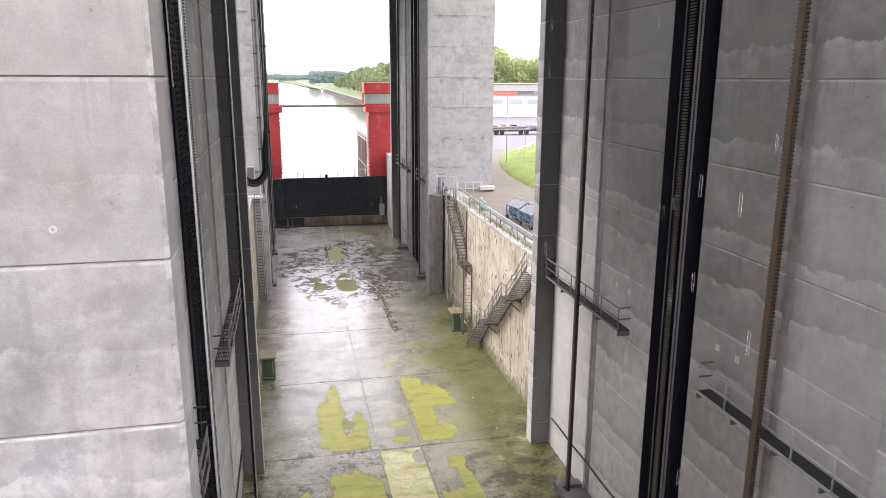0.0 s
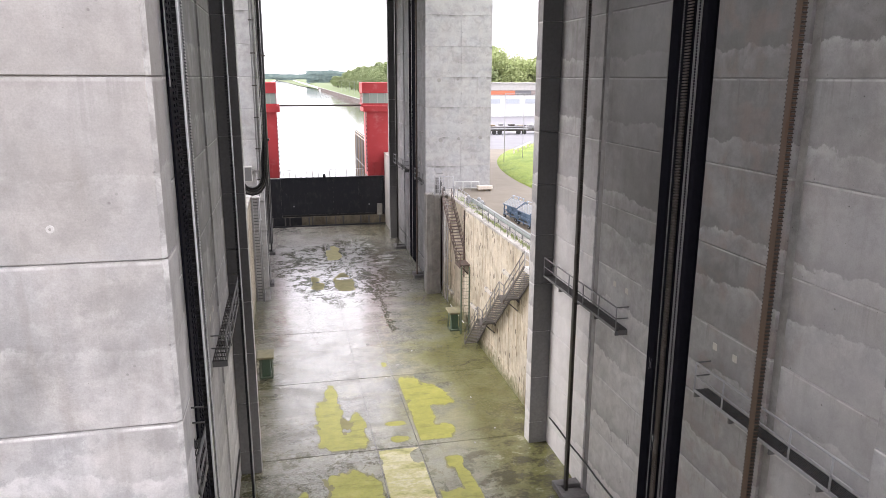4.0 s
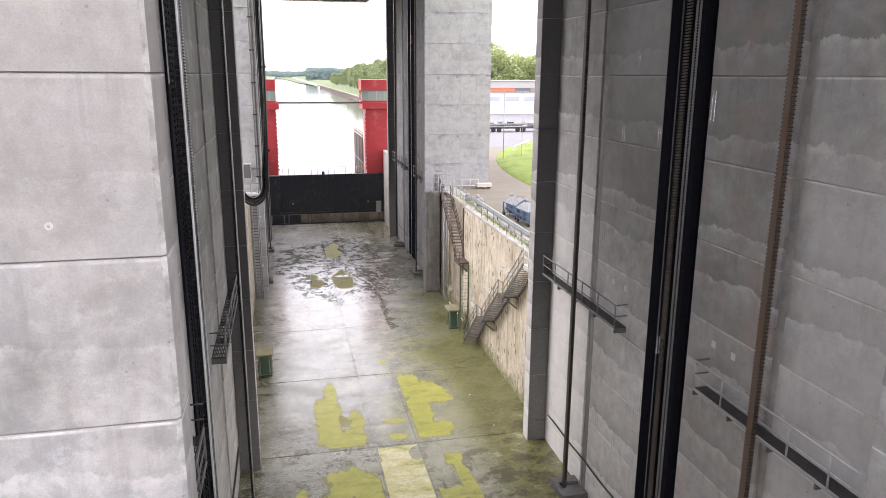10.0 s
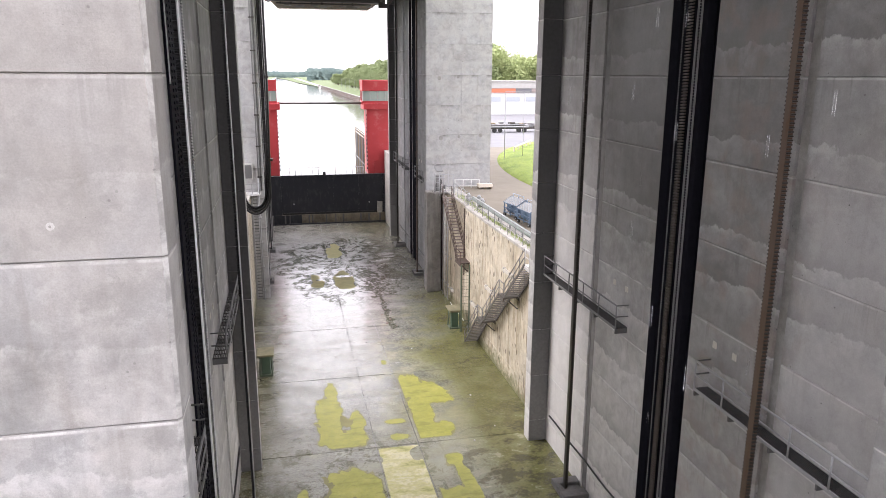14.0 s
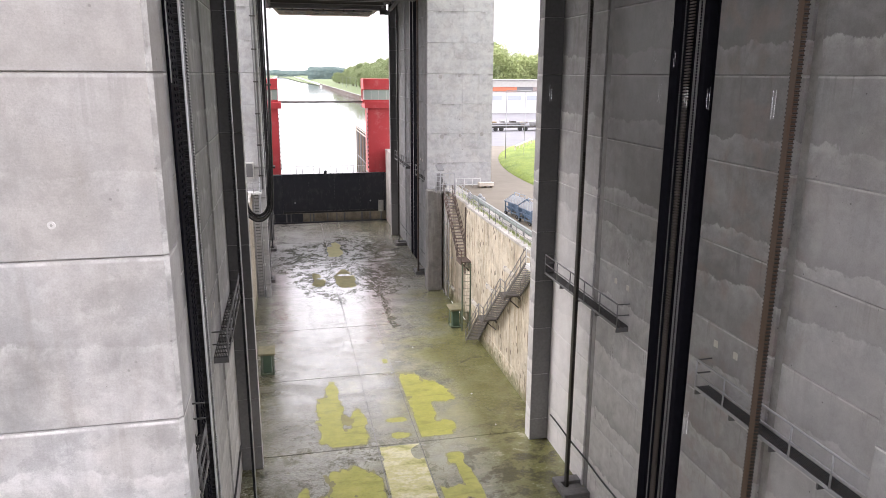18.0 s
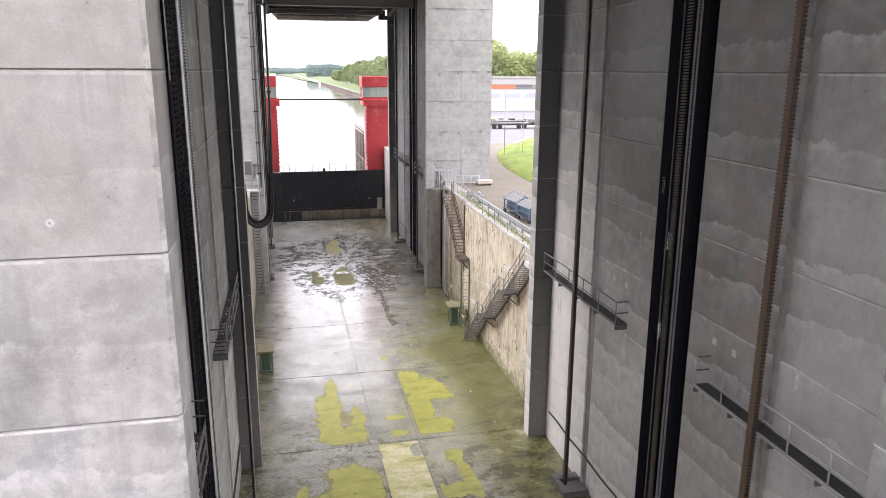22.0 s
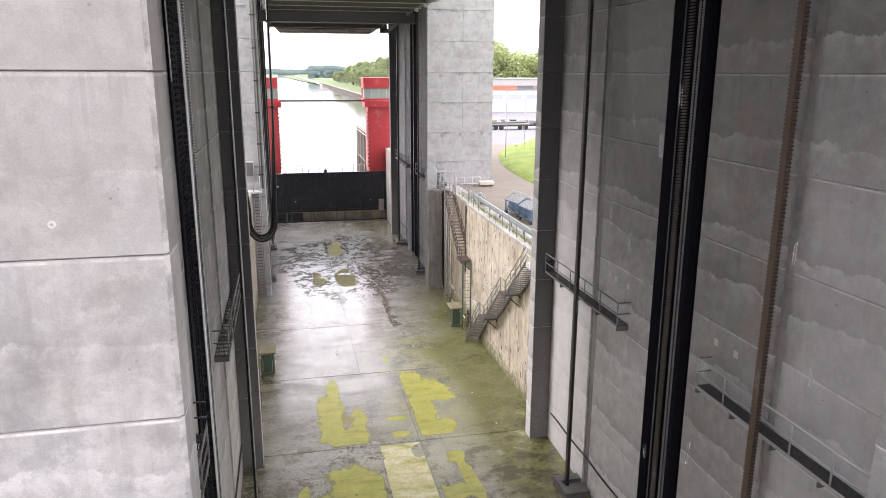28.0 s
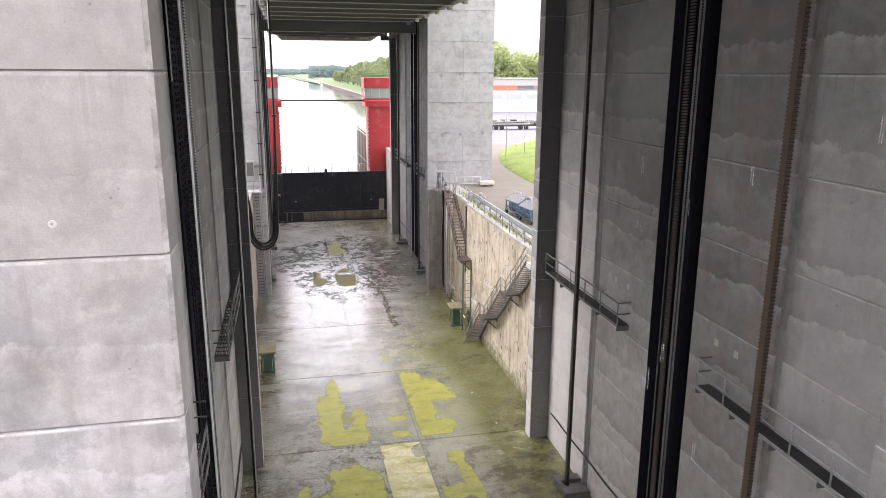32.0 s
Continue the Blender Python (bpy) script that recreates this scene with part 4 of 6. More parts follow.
def tower(side, y0, near):
    x = XR if side > 0 else XL
    h, z0 = LIFT, -1.6
    t = thing("lift_tower", pose(x, y0, 0), "tall grey concrete lift tower with joints and a black slot", "tower", "towers of the ship lift")
    me = lift_mesh("concrete_lift", plan(side, not near, -1.1, 0.17 if near and side < 0 else 0.0), h, M_TOWER if near else M_TOWERDRY, inner=None if near else M_TOWERSHADED)
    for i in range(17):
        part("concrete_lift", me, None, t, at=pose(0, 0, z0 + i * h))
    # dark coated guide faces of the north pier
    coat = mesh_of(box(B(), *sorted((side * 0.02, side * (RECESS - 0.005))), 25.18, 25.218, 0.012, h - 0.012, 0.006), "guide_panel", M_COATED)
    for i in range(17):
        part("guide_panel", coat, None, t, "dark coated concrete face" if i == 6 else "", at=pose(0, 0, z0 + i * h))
    # black sheets added inside the slot to give it its deep shade
    u0, u1 = RECESS + 0.02, RECESS + 4.18
    for q in ((u0, u1, 10.353, 10.39), (u0, u1, 13.56, 13.597), (u1 - 0.04, u1, 10.392, 13.558)):
        part("slot_lining", box(B(), *sorted((side * q[0], side * q[1])), q[2], q[3], 0.0, 46), M_PITCH, t, "black sheet added for the slot's darkness")
    # grey strips added for the shade in the grooves behind the racks
    for va, vb, mt in ((5.12, 5.58, M_GREY), (18.97, 19.68, M_GROOVESHADE)):
        part("cast_in_rail", box(B(), *sorted((side * (RECESS + 0.10), side * (RECESS + 0.138))), va, vb, 0.0, 44), mt, t, "narrow grey strip standing for shade in the wall groove")
    xw = x + side * RECESS
    nut_column(xw + side * 0.38, y0 + (12.5 if side > 0 else 11.85), side)
    rack(x + side * 0.12, y0 + 4.75, side, RACK_PLATE if side > 0 else RACK_PLATE_BLACK, "tall rusty brown toothed rack standing on a concrete foot" if side > 0 else "tall dark greased toothed rack standing on a concrete foot")
    rack(x + side * 0.12, y0 + 19.35, side, RACK_PLATE_DARK if side > 0 else RACK_PLATE_BLACK, "tall dark greased toothed rack standing on a concrete foot")
    gallery(side, y0 + 0.1, y0 + 8.85)
    gallery(side, y0 + 15.5, y0 + 25.1)
    for v, z in ((8.67, 12.69), (7.46, 12.69), (17.06, 12.71), (15.81, 12.71)):
        pl = thing("wall_plate", pose(xw - side * 0.002, y0 + v, z), "small pale plate on the concrete wall", "plate", "plates on the tower walls")
        part("plate", box(B(), -0.02, 0.02, -0.12, 0.12, -0.13, 0.13, 0.005), M_LAMP, pl)
    # cable along the foot of the wall
    cb = thing("wall_cable", pose(0, 0, 0), "black cable clipped along the foot of the tower wall", "cable", "cables on the tower walls")
    pts = [(xw - side * 0.06, y0 + 1.3 + k * 0.9, 1.9 + 0.03 * math.sin(k * 1.7)) for k in range(11)]
    pts2 = [(xw - side * 0.06, y0 + 13.8 + k * 0.9, 1.9 + 0.03 * math.sin(k * 1.3)) for k in range(13)]
    part("cable", tube(B(), pts, 0.05, 6), M_RUBBER, cb)
    part("cable", tube(B(), pts2, 0.05, 6), M_RUBBER, cb)
    return t


NEAR, FAR = 13.45, 73.35
for side in (-1, 1):
    tower(side, NEAR, True)
    tower(side, FAR, False)

# ---- floor of the pit: three strips of slabs ----
floor = tagged(new("floor", mesh_of(box(B(), XL - 1.6, XR + 1.5, -6, 110.2, -0.5, -0.05), "floor", M_GREY)), "wet concrete floor of the pit in large slabs", "floor", kind="structure")
STRIPS = ((XL - 1.58, 4.61), (4.655, 7.255), (7.30, XR + 1.48))
CROSS = [-5.8] + [-3.8 + 10.9 * k for k in range(1, 11)] + [110.1]
slab_rng = random.Random(5)
for xa, xb in STRIPS:
    for ya, yb in zip(CROSS, CROSS[1:]):
        b = box(B(), xa, xb, ya + 0.03, yb - 0.03, -0.3, 0.0)
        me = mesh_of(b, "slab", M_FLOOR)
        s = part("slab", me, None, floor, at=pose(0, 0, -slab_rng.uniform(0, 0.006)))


def patch(name, blobs, cuts, material, label, seed, rag=0.28, cell=0.06, z=0.008, f=0.9, clip=None, rim=None, limit=1.0, parent=None):
    """A flat ragged patch on the floor: rounded lobes (x, y, half width, half length) less some cuts, with a wandering edge."""
    def depth(q, x, y):
        return (abs((x - q[0]) / q[2]) ** 2.6 + abs((y - q[1]) / q[3]) ** 2.6) ** (1 / 2.6)

    x0, x1 = min(q[0] - 1.3 * q[2] for q in blobs), max(q[0] + 1.3 * q[2] for q in blobs)
    y0, y1 = min(q[1] - 1.3 * q[3] for q in blobs), max(q[1] + 1.3 * q[3] for q in blobs)
    cy = cell * 1.7
    nx, ny = int((x1 - x0) / cell), int((y1 - y0) / cy)
    off = Vector((seed * 13.7, seed * 7.1, seed * 3.3))
    ins = set()
    for i in range(nx):
        for j in range(ny):
            x, y = x0 + (i + 0.5) * cell, y0 + (j + 0.5) * cy
            if clip and not (clip[0] < x < clip[1] and clip[2] < y < clip[3]):
                continue
            w = rag * noise.fractal(Vector((x * f, y * f * 0.7, 0)) + off, 0.8, 2.2, 5)
            if min(depth(q, x, y) for q in blobs) + w < limit and all(depth(q, x, y) + 1.3 * w > 1.0 for q in cuts):
                ins.add((i, j))
    index, vs, fs = {}, [], []
    for i, j in sorted(ins):
        face = []
        for a, b in ((i, j), (i + 1, j), (i + 1, j + 1), (i, j + 1)):
            if (a, b) not in index:
                index[(a, b)] = len(vs)
                vs.append((x0 + a * cell - blobs[0][0], y0 + b * cy - blobs[0][1], 0))
            face.append(index[(a, b)])
        fs.append(face)
    me = bpy.data.meshes.new(name)
    me.from_pydata(vs, [], fs)
    bm = bmesh.new()
    bm.from_mesh(me)
    for k in range(3):
        bmesh.ops.smooth_vert(bm, verts=bm.verts, factor=0.5, use_axis_x=True, use_axis_y=True)
    bm.to_mesh(me)
    bm.free()
    me.materials.append(material)
    if parent is not None:
        ob = part(name, me, None, parent)
        ob.location = (0, 0, -0.004)
        return ob
    ob = tagged(new(name, me), label, "puddle", "algae puddles on the pit floor")
    ob.location = (blobs[0][0], blobs[0][1], z)
    if rim:
        wide = clip and (clip[0] - 0.03, clip[1] + 0.03, clip[2] - 0.1, clip[3] + 0.1)
        patch("wet_rim", blobs, cuts, rim, "", seed, rag, cell, z, f, wide, None, limit + 0.11, ob)
    return ob


ALG = "bright yellow-green algae puddle on the wet concrete floor"
patch("algae_puddle", ((2.1, 44.4, 0.9, 2.7), (2.45, 47.4, 0.42, 2.3), (2.0, 42.4, 0.7, 2.3), (2.7, 41.2, 1.3, 1.3), (3.78, 42.9, 0.5, 2.3)), (), M_ALGAE, ALG, 1, rag=0.42, f=1.2, rim=M_RIM, clip=(-9, 4.45, 40.15, 99))
patch("algae_puddle", ((8.15, 48.3, 0.95, 2.1), (9.0, 46.9, 1.45, 1.6), (10.1, 45.7, 0.85, 0.75), (8.2, 43.6, 0.8, 3.3), (8.95, 41.4, 0.9, 0.95)), (), M_ALGAE, ALG, 2, rag=0.36, f=1.2, rim=M_RIM, clip=(7.5, 99, 40.3, 50.4))
patch("algae_puddle", ((2.9, 35.8, 1.3, 1.8), (3.6, 34.9, 0.85, 1.6), (2.6, 33.0, 1.7, 2.6), (1.85, 36.9, 0.32, 0.55)), (), M_ALGAE, ALG, 3, rag=0.36, f=1.2, rim=M_RIM, clip=(-9, 4.5, -9, 39.5))
patch("algae_puddle", ((6.33, 42.95, 0.62, 0.36),), (), M_ALGAE, ALG, 4, rim=M_RIM, clip=(4.8, 7.2, 39.95, 50))
patch("algae_puddle", ((6.35, 40.8, 0.7, 0.45),), (), M_ALGAE, ALG, 5, rag=0.5, rim=M_RIM, clip=(4.8, 7.2, 40.0, 50))
patch("algae_puddle", ((9.0, 37.5, 0.5, 0.85), (9.22, 36.0, 0.38, 1.5), (9.35, 34.2, 0.42, 1.5), (8.15, 33.9, 0.95, 0.7)), (), M_ALGAE, ALG, 6, rag=0.4, f=1.3, rim=M_RIM, clip=(7.5, 99, -9, 39.0))
patch("algae_puddle", ((0.0, 35.0, 0.35, 0.9),), (), M_ALGAE, ALG, 13, rag=0.4, rim=M_RIM)
patch("algae_puddle", ((6.9, 53.0, 0.22, 0.5),), (), M_ALGAE, ALG, 12, rim=M_RIM)
patch("lime_crust", ((5.95, 34.2, 1.6, 6.8),), ((7.05, 38.6, 0.5, 0.7),), M_LIME, "pale yellowed slab crusted with lime and algae", 7, rag=0.25, f=1.3, clip=(4.68, 7.23, 28.9, 39.6))
patch("olive_puddle", ((3.0, 43.4, 0.3, 1.1), (3.35, 43.4, 0.3, 0.35)), (), M_MUD, "small olive hollow in the algae puddle", 21, z=0.012, rag=0.7, f=2.0)
OLIVE = "shallow olive-brown puddle on the wet concrete floor"
patch("olive_puddle", ((5.5, 90.3, 1.05, 2.9), (5.85, 93.4, 0.6, 2.0)), (), M_MUD, OLIVE, 8, cell=0.1)
patch("olive_puddle", ((5.75, 77.3, 1.1, 3.7),), ((5.9, 78.9, 0.85, 0.4),), M_MUD, OLIVE, 9, cell=0.1, rag=0.22)
patch("olive_puddle", ((2.8, 76.4, 0.75, 1.6), (2.6, 79.0, 0.5, 1.1)), (), M_MUD, OLIVE, 10, cell=0.1, rag=0.36)

def scrap(x, y, size, material, label, seed):
    """A small flat flake lying on the floor."""
    rng = random.Random(seed)
    bm = B()
    n = 7
    ring = [(size * rng.uniform(0.6, 1.1) * math.cos(2 * math.pi * k / n), 1.3 * size * rng.uniform(0.6, 1.1) * math.sin(2 * math.pi * k / n)) for k in range(n)]
    low = [bm.verts.new((px, py, 0.0)) for px, py in ring]
    top = [bm.verts.new((0.8 * px, 0.8 * py, 0.03)) for px, py in ring]
    bm.faces.new(low[::-1])
    bm.faces.new(top)
    for k in range(n):
        bm.faces.new((low[k], low[(k + 1) % n], top[(k + 1) % n], top[k]))
    ob = tagged(new("floor_scrap", mesh_of(bm, "floor_scrap", material)), label, "debris", "scraps on the pit floor")
    ob.location = (x, y, 0.001)
    return ob


for k, (sx, sy, size) in enumerate(((6.1, 57.8, 0.17), (7.1, 50.6, 0.12), (6.7, 50.4, 0.09), (9.6, 55.5, 0.08), (12.2, 45.8, 0.09), (12.6, 41.0, 0.07), (3.2, 55.0, 0.1), (10.8, 39.4, 0.08))):
    scrap(sx, sy, size, M_PALE, "small pale flake lying on the wet floor", 40 + k)
for k, (sx, sy, size) in enumerate(((8.5, 62.2, 0.16), (8.9, 63.4, 0.12), (8.3, 64.6, 0.14), (9.2, 61.3, 0.1), (8.8, 66.2, 0.1))):
    scrap(sx, sy, size, M_RACK, "clump of brown leaves on the wet floor", 60 + k)

# ---- side walls of the pit ----
def side_wall(name, x, y0, y1, side, top, label, step=5.2, material=None, thick=1.4):
    wall = thing(name, pose(0, 0, 0), label, "wall", kind="structure")
    n = max(1, round((y1 - y0) / step))
    xa, xb = sorted((x, x + side * thick))
    for i in range(n):
        a, b = y0 + (y1 - y0) * i / n, y0 + (y1 - y0) * (i + 1) / n
        for z0, z1 in ((-0.2, 1.40), (1.42, top)):
            part("concrete_panel", box(B(), xa, xb, a + 0.01, b - 0.01, z0, z1, 0.012), material or M_BEIGE, wall)
    part("core", box(B(), xa + 0.03 * (side > 0), xb - 0.03 * (side < 0), y0, y1, -0.2, top - 0.03), M_GREY, wall)
    ca, cb = sorted((x - side * 0.06, 17.28 if side > 0 else -5.18))
    part("coping", box(B(), ca, cb, y0, y1, top, top + 0.2, 0.02), M_COPING, wall)
    return wall


side_wall("wall_east", 15.5, NEAR + LONG + 0.05, 61.0, 1, 10.8, "beige concrete pit wall with dark stains and tie holes")
side_wall("wall_east_far", 15.75, 61.02, FAR - 1.15, 1, 10.8, "dingy beige concrete pit wall with vertical joints beside the tower", material=M_DINGY)
side_wall("wall_west", -3.6, NEAR + LONG + 0.05, FAR - 1.15, -1, 10.8, "beige concrete pit wall with dark stains")
side_wall("wall_east_end", 14.85, FAR + LONG + 0.05, 109.5, 1, 10.9, "stained concrete pit wall next to the lock gate", material=M_COPING)
side_wall("wall_west_end", -2.6, FAR + LONG + 0.05, 109.5, -1, 10.9, "pale concrete pit wall next to the lock gate", material=M_PALE)
# unseen wall; its height is set by how much south light it blocks
tagged(new("wall_south", mesh_of(box(B(), -9.2, 21, -7.2, -6.0, -0.3, 26), "wall_south", M_GREY)), "unseen grey wall closing the pit, its height set to shape the light", "wall", kind="structure")
for xa, xb, nm in ((-3.9, -2.6, "wall_southwest"), (14.5, 15.8, "wall_southeast")):
    tagged(new(nm, mesh_of(box(B(), xa, xb, -5.98, NEAR - 0.02, -0.3, 10.9), nm, M_GREY)), "grey concrete pit wall", "wall", kind="structure")

# ---- ground, yard, lawn, canal ----
def flat(name, polys, z, material, label, category, thickness=0.0):
    bm = B()
    for poly in polys:
        bm.faces.new([bm.verts.new((x, y, z)) for x, y in poly])
    bmesh.ops.remove_doubles(bm, verts=bm.verts, dist=1e-4)
    return tagged(new(name, mesh_of(bm, name, material)), label, category, kind="structure")


def rect(x0, x1, y0, y1):
    return [(x0, y0), (x1, y0), (x1, y1), (x0, y1)]


BIG = 4500.0
EAST, WEST, BANK = 50.0, -24.0, 7.7
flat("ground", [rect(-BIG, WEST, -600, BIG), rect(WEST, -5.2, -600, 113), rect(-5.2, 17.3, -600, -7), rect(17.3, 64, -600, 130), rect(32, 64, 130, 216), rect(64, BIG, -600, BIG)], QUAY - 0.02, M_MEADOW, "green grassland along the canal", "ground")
# unseen paving, added to cut the green light bounced onto the trough
flat("west_yard", [rect(WEST + 0.5, -5.22, -40, 108)], QUAY, M_YARD, "unseen brown paving added west of the pit", "yard")
flat("yard", [rect(17.32, 60, -20, 112)], QUAY, M_YARD, "wet brown paved yard beside the pit", "yard")
flat("road", [rect(17.32, 140, 112.02, 129.9), rect(32.1, 140, 129.9, 215)], QUAY, M_YARDPALE, "pale wet asphalt yard in front of the hall", "road")
flat("water", [rect(WEST - 1, 52, 110.5, BIG)], WATER, M_WATER, "calm canal water mirroring the white sky", "water")


def lawn():
    bm = B()
    cx, cy, a, b = 61.3, 71.5, 36.0, 56
    rings = []
    for k, f in enumerate((1.0, 0.995, 0.97, 0.9, 0.7, 0.4)):
        h = (0.0, 0.16, 0.45, 0.9, 1.3, 1.5)[k]
        rings.append([bm.verts.new((cx + a * f * math.cos(2 * math.pi * i / 96), cy + b * f * math.sin(2 * math.pi * i / 96), QUAY + h + (0.05 * noise.noise(Vector((i * 0.7, f * 9, 0))) if k > 1 else 0))) for i in range(96)])
    for p, q in zip(rings, rings[1:]):
        for i in range(96):
            bm.faces.new((p[i], p[(i + 1) % 96], q[(i + 1) % 96], q[i])).smooth = True
    bm.faces.new(rings[-1])
    return tagged(new("lawn", mesh_of(bm, "lawn", M_GRASS)), "bright green mown lawn mound edged by the yard", "lawn", kind="structure")


lawn()

for px, py, pz, r in ((-3.77, NEAR - 1.1, 19.99, 0.065), (15.5, FAR - 1.1, 22.1, 0.2), (17.45, FAR - 1.1, 22.2, 0.13), (15.7, FAR - 1.1, 16.1, 0.24), (17.6, FAR - 1.1, 16.2, 0.16), (19.9, FAR - 1.1, 16.3, 0.2)):
    tp = thing("tie_plug", pose(px, py - 0.003, pz), "small round grout plug in the concrete face", "plug", "plugs in the tower face")
    part("ring", rod(B(), (0, -0.006, 0), (0, 0.02, 0), r, 16), M_PALE if py < 20 else M_GREY, tp)
    part("cone", rod(B(), (0, -0.012, 0), (0, -0.0062, 0), 0.35 * r, 12), M_GREY, tp)
# unseen wall, added to keep low western light off the towers
tagged(new("wall_far_west", mesh_of(box(B(), WEST - 1.5, WEST, -20, 105, QUAY - 0.5, 22), "wall_far_west", M_GREY)), "unseen plain wall added in the west to block low light", "wall", kind="structure")

# ---- lock gate at the lower end ----
GY = 109.7


def lock_gate():
    t = thing("lock_gate", pose(0, GY, 0), "closed black steel lock gate with wet streaks above a stained sill", "gate")
    part("shield", box(B(), -0.9, 14.7, 0.0, 0.35, 1.45, 7.3, 0.05), M_GATE, t)
    for x in (-0.9, 3.0, 6.9, 10.8, 14.45):
        part("stiffener", box(B(), x, x + 0.22, -0.07, -0.002, 1.6, 7.2), M_GATE, t)
    part("back_plate", box(B(), -2.5, 16.0, 0.62, 0.8, 1.5, 7.2), M_GATE, t)
    part("top_beam", box(B(), -0.95, 14.75, -0.12, 0.5, 7.303, 7.5, 0.02), M_GATE, t)
    part("bottom_seal", box(B(), -0.9, 14.7, -0.1, -0.002, 1.46, 1.75), M_RUBBER, t)
    for x in (0.9, 12.4):
        part("bolt_plate", rod(B(), (x, -0.05, 3.1), (x, 0.0, 3.1), 0.12, 10), M_STEEL, t)
    part("lug", box(B(), 5.4, 5.82, -0.1, 0.3, 7.503, 7.95, 0.03), M_GATE, t)
    for i in range(15):
        x = -0.4 + i * 0.86
        part("rail_post", rod(B(), (x, 0.4, 7.5), (x, 0.4, 8.6), 0.04, 6), M_BRIGHT, t)
    part("top_rail", rod(B(), (-0.4, 0.4, 8.6), (11.64, 0.4, 8.6), 0.03, 6), M_BRIGHT, t)
    return t


lock_gate()
sill = thing("gate_sill", pose(0, GY, 0), "stained concrete sill with dark buttresses under the lock gate", "sill", kind="structure")
part("sill_wall", box(B(), -4.5, 17.0, -0.2, 0.8, -0.1, 1.44), M_SILL, sill)
for x in (-2.4, -0.6, 0.1, 3.0, 3.5, 5.6, 7.0, 8.2, 10.9, 12.2, 13.9):
    part("buttress", box(B(), x, x + 0.22, -0.42, -0.202, -0.1, 1.42, 0.03), M_FOOT, sill)
part("tarred_face", box(B(), -4.5, 1.98, -0.25, -0.204, -0.1, 1.435, 0.01), M_GATE, sill, "black part of the sill")
part("foot_kerb", box(B(), -4.5, 17.0, -0.62, -0.43, -0.1, 0.2, 0.02), M_GATE, sill)
part("side_block", box(B(), 13.6, 14.4, -0.42, -0.26, 1.43, 3.2, 0.03), M_COPING, sill, "pale stained concrete block")
for xa, xb in ((-4.5, -0.92), (14.75, 17.0)):
    part("gate_cheek", box(B(), xa, xb, -0.25, 0.6, 1.445, 7.4, 0.03), M_GATE, sill)


def gate_house(side):
    """The red gate tower: shaft, projecting ledge and a cabin with a band of windows."""
    name = "red steel gate tower with a windowed cabin beside the canal"
    t = thing("gate_tower", pose(0, GY + 0.3, 0), name, "gate tower", "red gate towers")
    xi, xo = (-1.0, -5.0) if side < 0 else (12.33, 17.0)
    f = -side
    def bx(a, b):
        return sorted((a, b))
    part("shaft", box(B(), *bx(xi, xo), 0.0, 3.6, 7.45, 17.25, 0.03), M_RED, t)
    part("ledge", box(B(), *bx(xi + f * 0.5, xo), -0.3, 4.0, 17.252, 18.2, 0.04), M_RED, t)
    xc = xi + f * (0.1 if side < 0 else 0.62)
    part("cabin_parapet", box(B(), *bx(xc, xo), 0.0, 3.6, 18.202, 18.5), M_RED, t)
    part("cabin_roof", box(B(), *bx(xc, xo), -0.05, 3.7, 20.0, 21.6, 0.04), M_RED, t)
    glass = part("window_band", box(B(), *bx(xc - f * 0.12, xo + f * 0.1), 0.1, 3.5, 18.502, 19.998), M_GLASS, t)
    for k in range(5):
        x = xc + (xo - xc) * (k + 0.02) / 4.6
        part("mullion", box(B(), x - 0.03, x + 0.03, 0.0, 0.098, 18.502, 19.998), M_WHITE, t)
    for k in range(3):
        y = 0.3 + 1.45 * k
        part("mullion", box(B(), *bx(xc, xc - f * 0.1), y - 0.06, y + 0.06, 18.502, 19.998), M_RED, t)
    part("panel_seam", box(B(), *bx(xi - f * 1.7, xi - f * 1.76), -0.02, -0.002, 7.6, 17.2), M_RED, t)
    hatch = part("hatch", box(B(), *bx(xi - f * 1.0, xi - f * 2.0), -0.06, -0.002, 7.6, 9.5, 0.02), M_RED, t, "dark red service hatch")
    part("hatch_frame", box(B(), *bx(xi - f * 0.9, xi - f * 2.1), -0.1, -0.002, 9.52, 9.7), M_RED, t)
    for k in range(14):
        part("ladder_rung", box(B(), *bx(xi + f * 0.12, xi + f * 0.002), -0.02, 0.12, 8.2 + k * 0.62, 8.45 + k * 0.62), M_RUBBER, t)
    part("fender_strip", box(B(), *bx(xi + f * 0.16, xi + f * 0.125), 0.0, 0.3, 7.5, 17.2), M_RACKDARK, t)
    return t


gate_house(-1)
gate_house(1)
brr = thing("barrier_bar", pose(0, GY + 0.6, 0), "thin dark steel bar across the canal between the red towers", "barrier")
part("bar", rod(B(), (-0.6, 0, 18.2), (11.75, 0, 18.2), 0.13, 8), M_RACKDARK, brr)
for x in (-0.7, 11.7):
    part("clamp", box(B(), x - 0.12, x + 0.12, -0.2, 0.2, 17.95, 18.45, 0.02), M_RED, brr)

# fender wall behind the gate
gw = thing("guide_wall", pose(0, 0, 0), "slim weathered timber fender wall with rails beyond the gate", "wall")
for i in range(11):
    y = 114.2 + i * 1.6
    part("fender_post", box(B(), 12.42, 12.62, y, y + 0.2, 3.0, 13.2, 0.03), (M_GIRDER, M_WOOD, M_DARKGIRDER)[i % 3], gw)
for z in (8.2, 12.5, 13.0, 13.5):
    part("waler", box(B(), 12.36, 12.415, 114.0, 130.6, z, z + 0.12, 0.02), (M_GIRDER, M_ENDBOX)[z > 12], gw)
